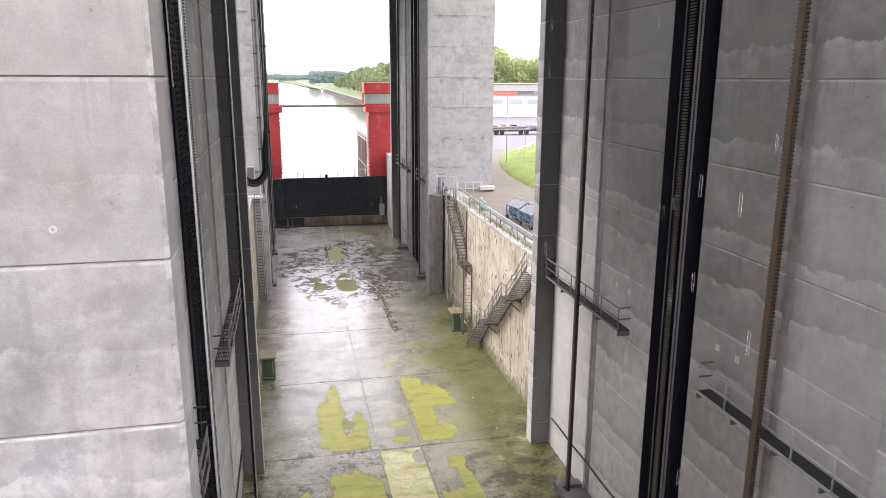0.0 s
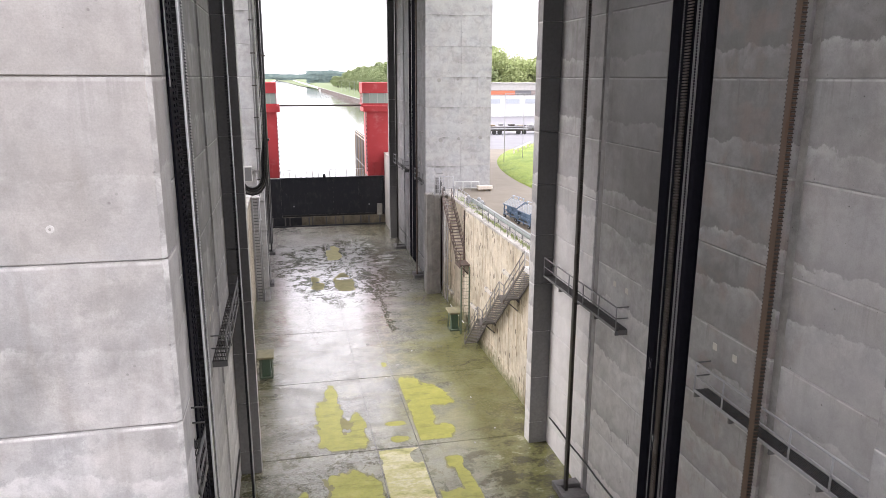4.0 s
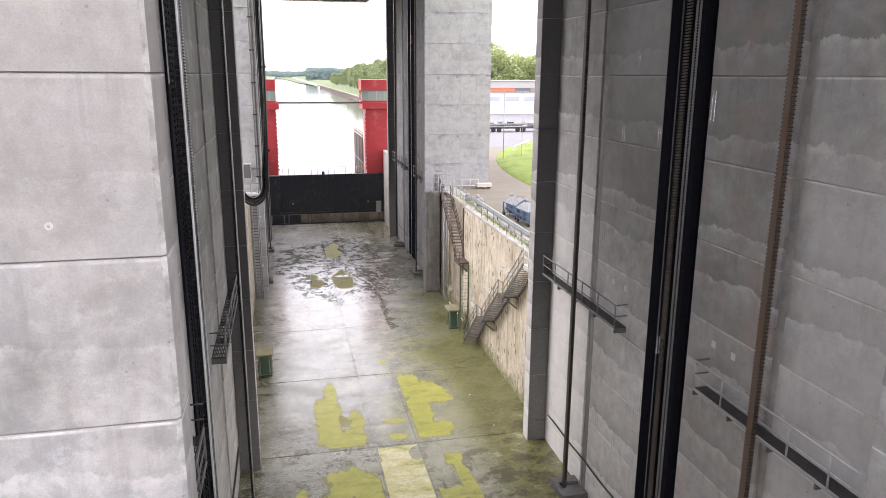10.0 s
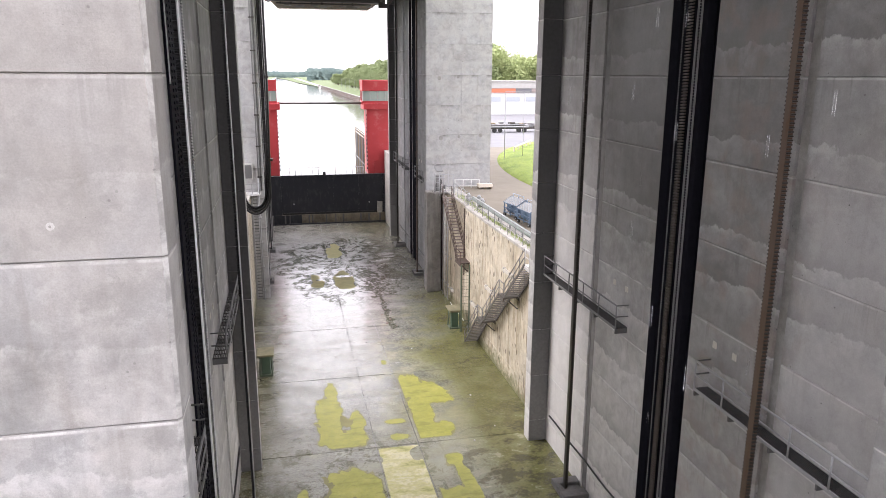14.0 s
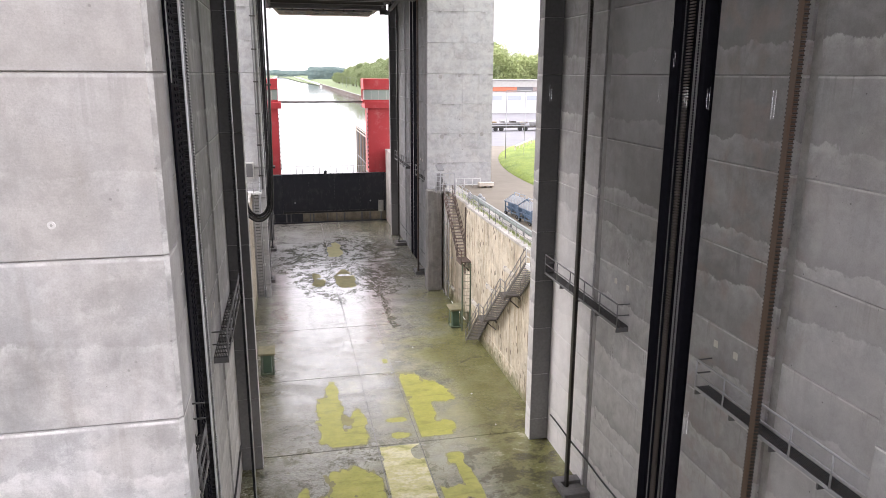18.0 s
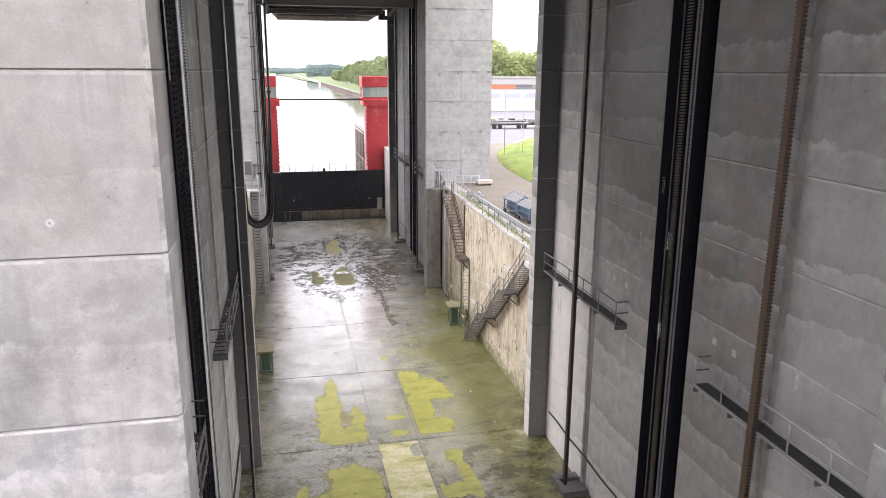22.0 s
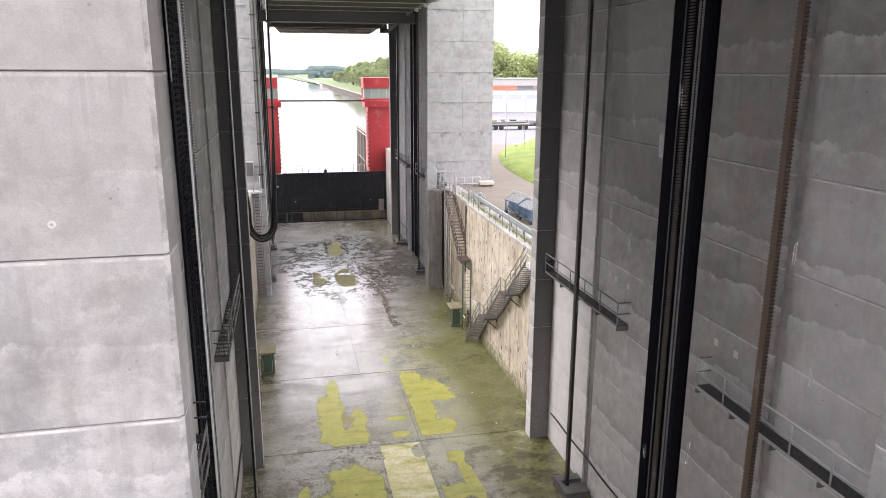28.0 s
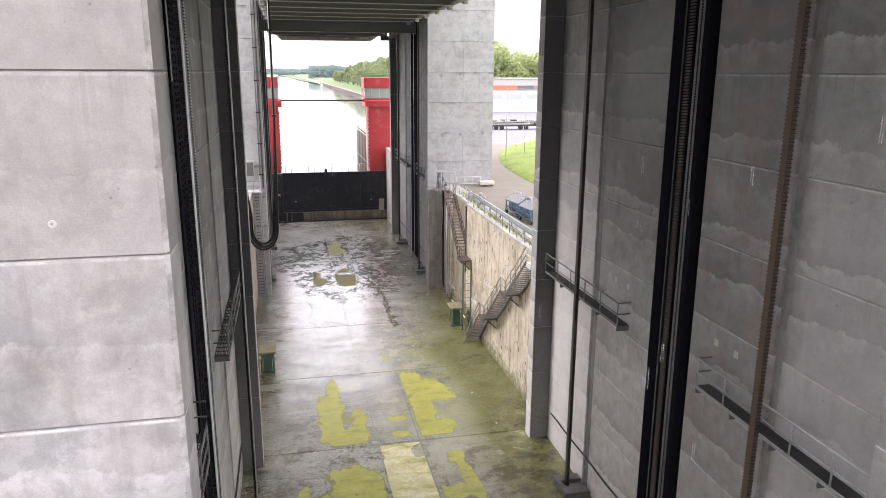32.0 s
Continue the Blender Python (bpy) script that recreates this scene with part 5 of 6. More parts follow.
for y in (114.0, 130.4):
    part("dolphin_pile", rod(B(), (12.5, y, 3.0), (12.5, y, 13.6), 0.16, 10), M_WHITE, gw)

# ---- canal bank ----
def pile_mesh(length):
    """A stretch of steel sheet piling, its profile folded in and out along y."""
    vs, fs = [], []
    n = int(length / 0.35)
    off = (0, 0, 0.4, 0.4)
    for i in range(n + 1):
        x = off[i % 4]
        vs += [(x, i * 0.35, WATER - 1.0), (x, i * 0.35, BANK)]
        if i:
            k = 2 * i
            fs.append((k - 2, k, k + 1, k - 1))
    me = bpy.data.meshes.new("sheet_piles")
    me.from_pydata(vs, [], fs)
    me.materials.append(M_PILE)
    return me


bank = thing("canal_bank", pose(EAST, 216.2, 0), "rusty brown sheet-pile bank along the canal", "bank", kind="structure")
PILE = pile_mesh(42.0)
for k in range(20):
    part("sheet_piles", PILE, None, bank, at=pose(0, 42 * k, 0))
    part("capping_beam", box(B(), -0.2, 0.7, 0.02, 41.98, BANK + 0.002, BANK + 0.4, 0.03), M_GREY, bank, at=pose(0, 42 * k, 0))
    for q in (0.2, 7.2, 14.2, 21.2, 28.2, 35.2):
        part("fender_pile", box(B(), -0.35, -0.21, q, q + 0.9, WATER - 0.5, BANK + 0.3, 0.03), M_GREY, bank, at=pose(0, 42 * k, 0))
def towpath():
    """Grass strip behind the bank, rising to the level of the yard."""
    bm = B()
    prof = ((EAST + 0.7, BANK + 0.2), (EAST + 3.0, BANK + 0.3), (56.5, BANK + 1.2), (60.0, QUAY - 0.4), (64.2, QUAY - 0.02))
    rows = [[bm.verts.new((x, y, z)) for x, z in prof] for y in (216.1, 400, 700, 1200, 4400)]
    for a, b in zip(rows, rows[1:]):
        for i in range(len(prof) - 1):
            bm.faces.new((a[i], a[i + 1], b[i + 1], b[i])).smooth = True
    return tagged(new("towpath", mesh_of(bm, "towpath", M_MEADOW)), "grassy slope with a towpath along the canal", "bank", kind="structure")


towpath()
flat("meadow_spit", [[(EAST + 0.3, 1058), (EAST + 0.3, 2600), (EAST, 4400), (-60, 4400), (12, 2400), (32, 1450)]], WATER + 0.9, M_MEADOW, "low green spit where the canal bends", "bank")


# ---- trough, hung in the towers ----
def trough():
    t = thing("ship_trough", pose(0, 0, 0), "huge grey steel ship trough sinking between the towers, seen from below", "trough")
    x0, x1, y0, y1 = -1.75, 13.6, 8.0, 103.0
    part("floor_plate", box(B(), x0 + 0.6, x1 - 0.6, y0, y1, 1.9, 2.0), M_UNDERSIDE, t)
    ys = [y0 + 0.5 + 4.9 * k for k in range(20)]
    for y in ys:
        part("cross_beam", box(B(), x0 + 0.4, x1 - 0.4, y - 0.03, y + 0.03, 1.02, 1.895), M_UNDERSIDE, t)
        part("cross_flange", box(B(), x0 + 0.2, x1 - 0.1, y - 0.14, y + 0.14, 0.96, 1.018), M_UNDERSIDE, t)
        part("edge_strip", box(B(), x0 + 0.2, x1 - 0.1, y - 0.17, y - 0.142, 0.96, 1.02), M_WHITE, t)
        for x in (x0 + 0.25, x1 - 0.75):
            part("bearing_block", box(B(), x, x + 0.36, y - 0.22, y + 0.22, 0.68, 0.948, 0.03), M_BEAMPAINT, t)
    for y in [y0 + 2.95 + 4.9 * k for k in range(19)]:
        part("floor_rib", box(B(), x0 + 0.7, x1 - 0.7, y - 0.15, y + 0.15, 1.45, 1.895), M_UNDERSIDE, t)
    for x in (1.2, 4.2, 7.4, 10.5):
        part("stringer", box(B(), x - 0.12, x + 0.12, y0, y1, 1.5, 1.894), M_UNDERSIDE, t)
    for xa, xb in ((x0, x0 + 0.58), (x1 - 0.58, x1)):
        part("side_girder", box(B(), xa, xb, y0, y1, 1.1, 8.6, 0.04), M_GIRDER, t)
    # end portal with the lowered door housing
    part("deep_girder", box(B(), x0 - 0.38, x1 + 0.42, 78.2, 78.6, -0.05, 1.0, 0.04), M_DARKGIRDER, t, "deep dark transverse girder")
    part("girder_flange", box(B(), x0 - 0.38, x1 + 0.42, 78.0, 78.8, -0.10, -0.052), M_GIRDER, t)
    part("end_girder", box(B(), x0, x1, y1 - 6.0, y1 - 5.4, 0.45, 1.0, 0.04), M_GIRDER, t)
    bm = B()
    v = [bm.verts.new((x, y, z)) for y in (y1 - 1.6, y1) for x, z in ((x0 + 0.6, 1.0), (x0 + 1.6, 0.0), (x1 - 1.7, 0.0), (x1 - 0.1, 1.0), (x1 - 0.1, 1.35), (x0 + 0.6, 1.35))]
    bm.faces.new(v[:6])
    bm.faces.new(v[6:][::-1])
    for i in range(6):
        bm.faces.new((v[i], v[(i + 1) % 6], v[6 + (i + 1) % 6], v[6 + i]))
    part("end_box", bm, M_ENDBOX, t, "pale brownish housing under the end of the trough")
    part("end_door", box(B(), x0 + 0.7, x1 - 0.7, y1 - 1.0, y1 - 0.6, 2.002, 8.0), M_GIRDER, t)
    part("end_door", box(B(), x0 + 0.7, x1 - 0.7, y0 + 0.6, y0 + 1.0, 2.002, 8.0), M_GIRDER, t)
    for k in range(7):
        x = x0 + 2.4 + 1.8 * k
        part("drain_pipe", rod(B(), (x, y1 - 1.9, 0.35), (x + 1.0, y1 - 1.9, 0.3), 0.09, 6), M_WHITE, t)
    part("edge_pipe", rod(B(), (x0 + 1.8, y1 - 1.8, 0.62), (x1 - 1.8, y1 - 1.8, 0.62), 0.07, 6), M_BRIGHT, t)
    # pipes, hooks and pale patches on the outer face of the housing
    for k, (x, w) in enumerate(((2.2, 1.1), (4.6, 0.5), (5.4, 0.9), (8.8, 1.6))):
        part("cover_plate", box(B(), x, x + w, y1 - 1.66, y1 - 1.602, 0.12, 0.42 + 0.1 * (k % 2), 0.01), (M_BRIGHT, M_BEAMPAINT)[k % 2], t)
    for k in range(9):
        x = x0 + 1.9 + 1.35 * k
        part("hook", box(B(), x, x + 0.18, y1 - 2.3, y1 - 1.98, 0.42, 0.85, 0.02), (M_DARKGIRDER, M_RACKDARK, M_STEEL)[k % 3], t)
    for z, yy in ((0.78, 2.5), (0.52, 2.6)):
        part("service_pipe", rod(B(), (x0 + 1.4, y1 - yy, z), (x1 - 1.5, y1 - yy, z), 0.08, 8), M_DARKGIRDER, t)
    part("end_bracket", box(B(), x1 - 0.9, x1 + 0.4, 96.9, 97.5, -0.1, 0.448, 0.03), M_DARKGIRDER, t)
    for s in (x0 + 0.3, x1 - 0.3):
        part("gusset", bar(B(), (s, 80.5, 0.9), (s, 92.0, 0.1), 0.3, 0.35), M_DARKGIRDER, t)
    return t


TROUGH = trough()


# ---- cable loop feeding the trough ----
def cable_loop():
    t = thing("cable_loop", pose(0, 41.0, 0), "thick black bundle of supply cables hanging in a loop", "cable")
    strands = [(0.02 * math.sin(2.1 * k), -0.24 + 0.055 * k, 0.82 - 0.03 * ((k * 4) % 9), 0.055) for k in range(10)]
    for dx, dy, w, r in strands:
        pts = [(-w + dx - 0.5, dy, 5.6), (-w + dx - 0.32, dy, 4.2), (-w + dx - 0.08, dy, 2.6), (-w + dx, dy, 1.9)]
        pts += [(-w * math.cos(a) + dx, dy, 1.2 - 1.15 * (w / 0.8) * math.sin(a)) for a in (math.pi * i / 14 for i in range(15))]
        pts += [(w + dx, dy, 1.8), (0.5 * (w + 0.92) + dx, dy, 3.2), (0.92 + dx, dy, 7.0), (0.92 + dx, dy, 21.5)]
        part("cable", tube(B(), pts, r, 8), M_RUBBER, t)
    for z in (3.0, 7.5, 12.0, 16.5):
        part("cable_clamp", box(B(), 0.80, 1.04, -0.3, 0.36, z, z + 0.1, 0.01), M_RACKDARK, t)
    return t


LOOP = cable_loop()


M_STAIRRAIL = M_GIRDER
# ---- stairs and fittings on the east wall ----
def flight(t, a, b, x0, x1, steps, rails=True, tread=None, stringer=None, thick=0.015):
    """A straight steel flight along y from a=(y, z) up to b=(y, z)."""
    (ya, za), (yb, zb) = a, b
    for x in (x0, x1):
        part("stringer", bar(B(), (x, ya, za), (x, yb, zb), 0.05, 0.16), stringer or M_STAIR, t)
    for i in range(steps):
        f = (i + 0.5) / steps
        y, z = ya + (yb - ya) * f, za + (zb - za) * f
        part("tread", box(B(), x0 + 0.03, x1 - 0.03, y - 0.11, y + 0.11, z - thick, z + thick), tread or M_STAIR, t)
    if rails:
        for x in (x0, x1):
            n = max(2, round(abs(yb - ya) / 1.1))
            for i in range(n + 1):
                p = Vector((x, ya + (yb - ya) * i / n, za + (zb - za) * i / n))
                part("post", rod(B(), p, p + Vector((0, 0, 1.0)), 0.03, 6), stringer or M_STAIRRAIL, t)
            for h in (0.5, 1.0):
                part("handrail", rod(B(), (x, ya, za + h), (x, yb, zb + h), 0.032, 6), stringer or M_STAIRRAIL, t)


def platform(t, x0, x1, y0, y1, z, mt=None):
    part("landing", box(B(), x0, x1, y0, y1, z - 0.1, z), mt or M_STAIR, t)
    for x in (x0, x1):
        part("landing_beam", box(B(), x - 0.03, x + 0.03, y0, y1, z - 0.3, z - 0.102), mt or M_STAIR, t)
    railing(t, (x0, y0, z), (x0, y1, z), 1.0, 1.0, kick=False, material=mt or M_STAIRRAIL)


st = thing("steel_stairs", pose(0, 0, 0), "grey steel stairs in three flights down the beige wall", "stairs")
flight(st, (55.9, 0.1), (51.9, 3.75), 14.3, 15.4, 16)
platform(st, 14.3, 15.4, 50.6, 51.85, 3.75)
flight(st, (50.5, 3.8), (46.3, 7.4), 14.3, 15.4, 16)
platform(st, 14.3, 15.4, 45.2, 46.25, 7.4)
flight(st, (45.1, 7.45), (41.0, 10.9), 14.3, 15.4, 16)
platform(st, 14.3, 15.4, 40.1, 40.95, 10.9, M_WHITE)
for y, z in ((50.9, 3.6), (45.5, 7.2)):
    part("wall_bracket", bar(B(), (14.7, y, z - 0.12), (15.45, y, z - 0.8), 0.06, 0.08), M_STAIR, st)

us = thing("steel_stairs", pose(0, 0, 0), "rusty pinkish steel stairs from the quay to a small landing", "stairs")
flight(us, (60.9, 6.3), (66.9, 10.9), 14.7, 15.6, 20, tread=M_PINK, stringer=M_RUST, thick=0.04)
platform(us, 14.6, 15.65, 59.0, 60.85, 6.25, M_RUST)
part("support_bracket", bar(B(), (14.7, 59.8, 6.1), (15.7, 59.8, 5.0), 0.1, 0.12), M_RUST, us)
part("support_bracket", bar(B(), (14.7, 60.6, 6.1), (15.7, 60.6, 5.0), 0.1, 0.12), M_RUST, us)
for x in (14.62, 15.35):
    part("ladder_rail", box(B(), x - 0.06, x + 0.06, 58.55, 58.65, 0.0, 6.2), M_GREYGREEN, us)
for k in range(18):
    part("ladder_rung", rod(B(), (14.64, 58.6, 0.4 + k * 0.32), (15.33, 58.6, 0.4 + k * 0.32), 0.016, 5), M_GREYGREEN, us)

# dark joint line between the two walls, built as an added strip
wc = thing("wall_joint_strip", pose(15.44, 61.02, 0), "dark strip along the joint of the pit wall", "channel")
part("channel", box(B(), -0.05, 0.055, -0.09, 0.09, 4.6, 10.78, 0.01), M_RUST, wc)
for z in (5.2, 7.6, 10.2):
    part("strap", box(B(), -0.07, -0.052, -0.14, 0.14, z, z + 0.08), M_STAIR, wc)
for y, z in ((47.9, 8.4), (52.6, 5.66), (57.1, 2.9), (67.3, 1.46)):
    fl = thing("wall_lamp", pose(15.5 if y < 61 else 15.75, y, z), "long pale tube lamp on the beige pit wall", "lamp", "lamps on the pit wall")
    part("housing", box(B(), -0.12, -0.004, -1.2, 1.2, -0.15, 0.17, 0.03), M_LAMP, fl)
    part("cover", box(B(), -0.21, -0.122, -1.12, 1.12, -0.11, 0.13, 0.04), M_LAMP, fl)
    for v in (-0.7, 0.7):
        part("clip", box(B(), -0.215, -0.001, v - 0.03, v + 0.03, -0.18, 0.20, 0.01), M_STEEL, fl)


def buffer_post(x, y, label):
    """Green steel box on splayed legs, under a concrete cap."""
    t = thing("buffer_post", pose(x, y, 0), label, "buffer", "green buffers in the pit")
    part("foot", box(B(), -0.5, 0.5, -0.5, 0.5, 0.0, 0.12, 0.03), M_GREYGREEN, t)
    part("body", box(B(), -0.32, 0.32, -0.32, 0.32, 0.122, 1.55, 0.04), M_GREEN, t)
    for sx in (-1, 1):
        for sy in (-1, 1):
            part("corner_leg", bar(B(), (sx * 0.46, sy * 0.46, 0.1), (sx * 0.40, sy * 0.40, 1.55), 0.09, 0.09), M_GREYGREEN, t)
    part("top_ring", box(B(), -0.5, 0.5, -0.5, 0.5, 1.552, 1.70, 0.02), M_GREYGREEN, t)
    part("cap", box(B(), -0.62, 0.62, -0.85, 0.85, 1.702, 1.88, 0.03), M_MOSSCAP, t)
    return t


buffer_post(14.3, 59.9, "green steel buffer under a pale concrete cap at the wall's foot")
buffer_post(-2.2, 52.6, "green steel buffer under a pale concrete cap at the wall's foot")
for q in range(4):
    pp = thing("wall_pipe", pose(15.55 - 0.02 * q, 67.2 + 0.95 * q, 0), "pale vertical pipe clipped to the pit wall", "pipe", "pipes on the pit wall")
    part("pipe", rod(B(), (0, 0, 0.0), (0, 0, 10.6), (0.09, 0.06, 0.11, 0.05)[q], 8), (M_BEIGE, M_STEEL, M_PALE, M_STEEL)[q], pp)
    for z in (1.5, 4.5, 7.5, 10.0):
        part("clip", box(B(), -0.08, 0.2, -0.13, 0.13, z, z + 0.08), M_STEEL, pp)
blk = tagged(new("tower_footing", mesh_of(box(B(), 13.95, 15.45, 71.0, 72.2, 0.0, 10.7, 0.05), "tower_footing", M_STREAKED)), "dark stained concrete footing in front of the tower", "footing", kind="structure")

cab = thing("control_cabinet", pose(15.05, 69.6, 10.85) @ Matrix.Diagonal((0.72, 0.8, 1.0, 1)), "pale grey control shelter with a slanted roof over the stairs", "cabinet")
part("body", box(B(), -0.6, 0.2, 0.0, 0.9, 0.15, 1.75, 0.04), M_GIRDER, cab)
for x in (-0.95, -0.3, 0.35):
    part("side_post", rod(B(), (x, -0.7, 0.1), (x, -0.7, 2.1), 0.05, 6), M_STEEL, cab)
for h in (0.6, 1.1, 1.6):
    part("side_rail", rod(B(), (-0.95, -0.7, h), (0.35, -0.7, h), 0.03, 6), M_STEEL, cab)
part("base", box(B(), -1.0, 0.85, -0.9, 1.0, 0.0, 0.148), M_GREY, cab)
rf = B()
bar(rf, (-0.2, -0.7, 2.2), (-0.2, 0.8, 2.55), 0.9, 0.08)
part("roof", rf, M_GIRDER, cab)
for k in range(5):
    part("conduit", rod(B(), (-0.85 + 0.36 * k, -0.78, 0.1), (-0.85 + 0.36 * k, -0.74, 1.2 + 0.15 * (k % 3)), 0.035, 6), (M_GIRDER, M_STEEL, M_RACKDARK)[k % 3], cab)
for x, z in ((-0.8, 0.7), (-0.1, 1.0), (0.35, 0.5)):
    part("junction_box", box(B(), x - 0.16, x + 0.16, -0.95, -0.8, z, z + 0.4, 0.02), M_DARKGIRDER, cab)
part("door", box(B(), -0.5, 0.1, -0.04, -0.002, 0.2, 1.6, 0.01), M_GIRDER, cab)
for x in (-1.0, 0.85):
    part("roof_post", rod(B(), (x, -1.2, 0.0), (x, -1.2, 2.15), 0.05, 6), M_STEEL, cab)
gf = thing("stair_portal", pose(14.9, 66.9, 10.95), "pale steel gate frame at the head of the stairs", "frame")
for x in (-0.5, 0.9):
    part("post", rod(B(), (x, 0, 0), (x, 0, 2.1), 0.05, 6), M_STEEL, gf)
part("lintel", rod(B(), (-0.5, 0, 2.1), (0.9, 0, 2.1), 0.05, 6), M_STEEL, gf)
for h in (0.5, 1.0):
    part("rail", rod(B(), (-0.5, 0, h), (0.9, 0, h), 0.03, 6), M_STEEL, gf)

# quay railing, pipes and kerb
qr = thing("quay_railing", pose(0, 0, 0), "thin galvanised railing along the edge of the quay", "railing")
railing(qr, (15.65, 40.2, 11.0), (15.65, 60.9, 11.0), 1.15, 1.75, kick=False, r=0.024, material=M_GIRDER)
railing(qr, (15.9, 61.3, 11.0), (15.9, 67.0, 11.0), 1.15, 1.6, kick=False, material=M_STEEL)
for k, (x, r) in enumerate(((16.50, 0.19), (16.9, 0.07))):
    pp = thing("quay_pipe", pose(x, 0, 11.0), "grey-green pipe lying on supports along the quay", "pipe", "pipes on the quay")
    part("pipe", rod(B(), (0, 41, 0.5 - 0.1 * k), (0, 62.0, 0.5 - 0.1 * k), r, 12), M_QUAYPIPE, pp)
    for y in np.arange(42, 63, 3.0):
        part("support", box(B(), -0.05, 0.05, y - 0.04, y + 0.04, 0.0, 0.27 + 0.04 * k), M_GIRDER, pp)
for k, (x, y) in enumerate(((16.4, 63.3), (17.1, 62.2), (16.9, 60.4))):
    vl = thing("valve", pose(x, y, 11.0), "grey pipe valve with a domed cap on the quay", "valve", "valves on the quay")
    part("body", rod(B(), (0, 0, 0), (0, 0, 0.45), 0.2, 12), M_GIRDER, vl)
    part("dome", rod(B(), (0, 0, 0.452), (0, 0, 0.75), 0.26, 12, 0.1), M_STEEL, vl)
    part("flange", rod(B(), (0.0, -0.6, 0.3), (0, 0.6, 0.3), 0.16, 10), M_STEEL, vl)


def weeds():
    """Tufts of yellow-green weeds in the joint behind the coping."""
    rng = random.Random(14)
    vs, fs = [], []
    for k in range(800):
        y = rng.uniform(41, 67)
        if noise.noise(Vector((y * 0.35, 3.0, 0))) < -0.15 and y < 60:
            continue
        x = 16.0 + rng.gauss(0, 0.09) + (rng.uniform(0, 0.7) if y > 59 else 0)
        h, a = rng.uniform(0.08, 0.3), rng.uniform(0, 6.3)
        dx, dy = 0.03 * math.cos(a), 0.03 * math.sin(a)
        i = len(vs)
        vs += [(x - dx, y - dy, 11.0), (x + dx, y + dy, 11.0), (x + dy * 3, y - dx * 3, 11.0 + h)]
        fs.append((i, i + 1, i + 2))
    me = bpy.data.meshes.new("weeds")
    me.from_pydata(vs, [], fs)
    me.materials.append(M_LEAFPALE)
    return tagged(new("weeds", me), "yellow-green weeds along the joint of the quay", "weeds", kind="stuff")


weeds()


def trolley(x, y, turn):
    """A blue steel frame on wheels carrying two slanted slatted covers."""
    t = thing("equipment_trolley", pose(x, y, QUAY + 0.02, 0, 0, turn) @ Matrix.Diagonal((1.0, 1.0, 0.72, 1)), "blue steel frame trolley with pale slatted covers on the wet yard", "trolley", "trolleys on the quay")
    for sx in (-0.7, 0.7):
        for sy in (-1.1, 0.0, 1.1):
            part("leg", box(B(), sx - 0.04, sx + 0.04, sy - 0.04, sy + 0.04, 0.25, 1.5), M_BLUE, t)
        for sy in (-1.0, 1.0):
            w = part("wheel", rod(B(), (sx - 0.07, sy, 0.2), (sx + 0.07, sy, 0.2), 0.2, 12), M_RUBBER, t)
            part("hub", rod(B(), (sx - 0.08, sy, 0.2), (sx + 0.08, sy, 0.2), 0.07, 8), M_STEEL, w)
        for z in (0.42, 0.95, 1.46):
            part("side_beam", box(B(), sx - 0.038, sx + 0.038, -1.2, 1.2, z, z + 0.09), M_BLUE, t)
        for ya, yb in ((-1.1, 0.0), (1.1, 0.0)):
            part("brace", bar(B(), (sx * 1.06, ya, 0.5), (sx * 1.06, yb, 1.46), 0.05, 0.05), M_BLUE, t)
    part("deck", box(B(), -0.65, 0.65, -1.15, 1.15, 0.52, 0.56), M_RACKDARK, t)
    part("hopper", box(B(), -0.55, 0.55, -1.0, 1.0, 0.562, 1.42, 0.08), M_BLUE, t)
    for sy in (-0.9, 0.0, 0.9):
        part("top_hoop", rod(B(), (0.0, sy, 2.1), (0.0, sy, 2.55), 0.03, 6), M_COVER, t)
    part("top_rail", rod(B(), (0.0, -1.0, 2.55), (0.0, 1.0, 2.55), 0.03, 6), M_COVER, t)
    for sx in (-1, 1):
        c = part("slatted_cover", bar(B(), (sx * 0.75, 0, 1.58), (sx * 0.02, 0, 2.15), 2.3, 0.03), M_COVER, t, "pale blue-grey slanted cover")
        for k in range(9):
            f = (k + 0.5) / 9
            px, pz = sx * (0.78 - 0.73 * f), 1.62 + 0.57 * f
            part("slat", box(B(), px - 0.02, px + 0.02, -1.2, 1.2, pz - 0.02, pz + 0.025), M_BEAMPAINT, c)
    for sy in (-1.2, 1.2):
        part("cover_frame", bar(B(), (-0.8, sy, 1.56), (0, sy, 2.22), 0.06, 0.06), M_BLUE, t)
        part("cover_frame", bar(B(), (0.8, sy, 1.56), (0, sy, 2.22), 0.06, 0.06), M_BLUE, t)
    return t


trolley(18.5, 55.1, 10)
trolley(18.65, 52.1, 6)

fb = thing("barrier_fence", pose(16.9, 70.9, QUAY + 0.02), "low white barrier fence in front of the tower", "fence")
for z in (0.25, 0.9):
    part("rail", rod(B(), (0, 0, z), (2.5, -0.3, z), 0.05, 6), M_WHITE, fb)
for k in range(4):
    part("post", rod(B(), (0.83 * k, -0.1 * k, 0), (0.83 * k, -0.1 * k, 0.95), 0.045, 6), M_WHITE, fb)
pal = thing("timber_stack", pose(19.95, 70.4, QUAY + 0.02) @ Matrix.Diagonal((0.64, 0.8, 1.2, 1)), "small stack of dark weathered timbers by the tower", "timber")
for k in range(3):
    part("bearer", box(B(), -1.1 + 0.95 * k, -0.95 + 0.95 * k, -0.5, 0.5, 0.0, 0.14), M_WOOD, pal)
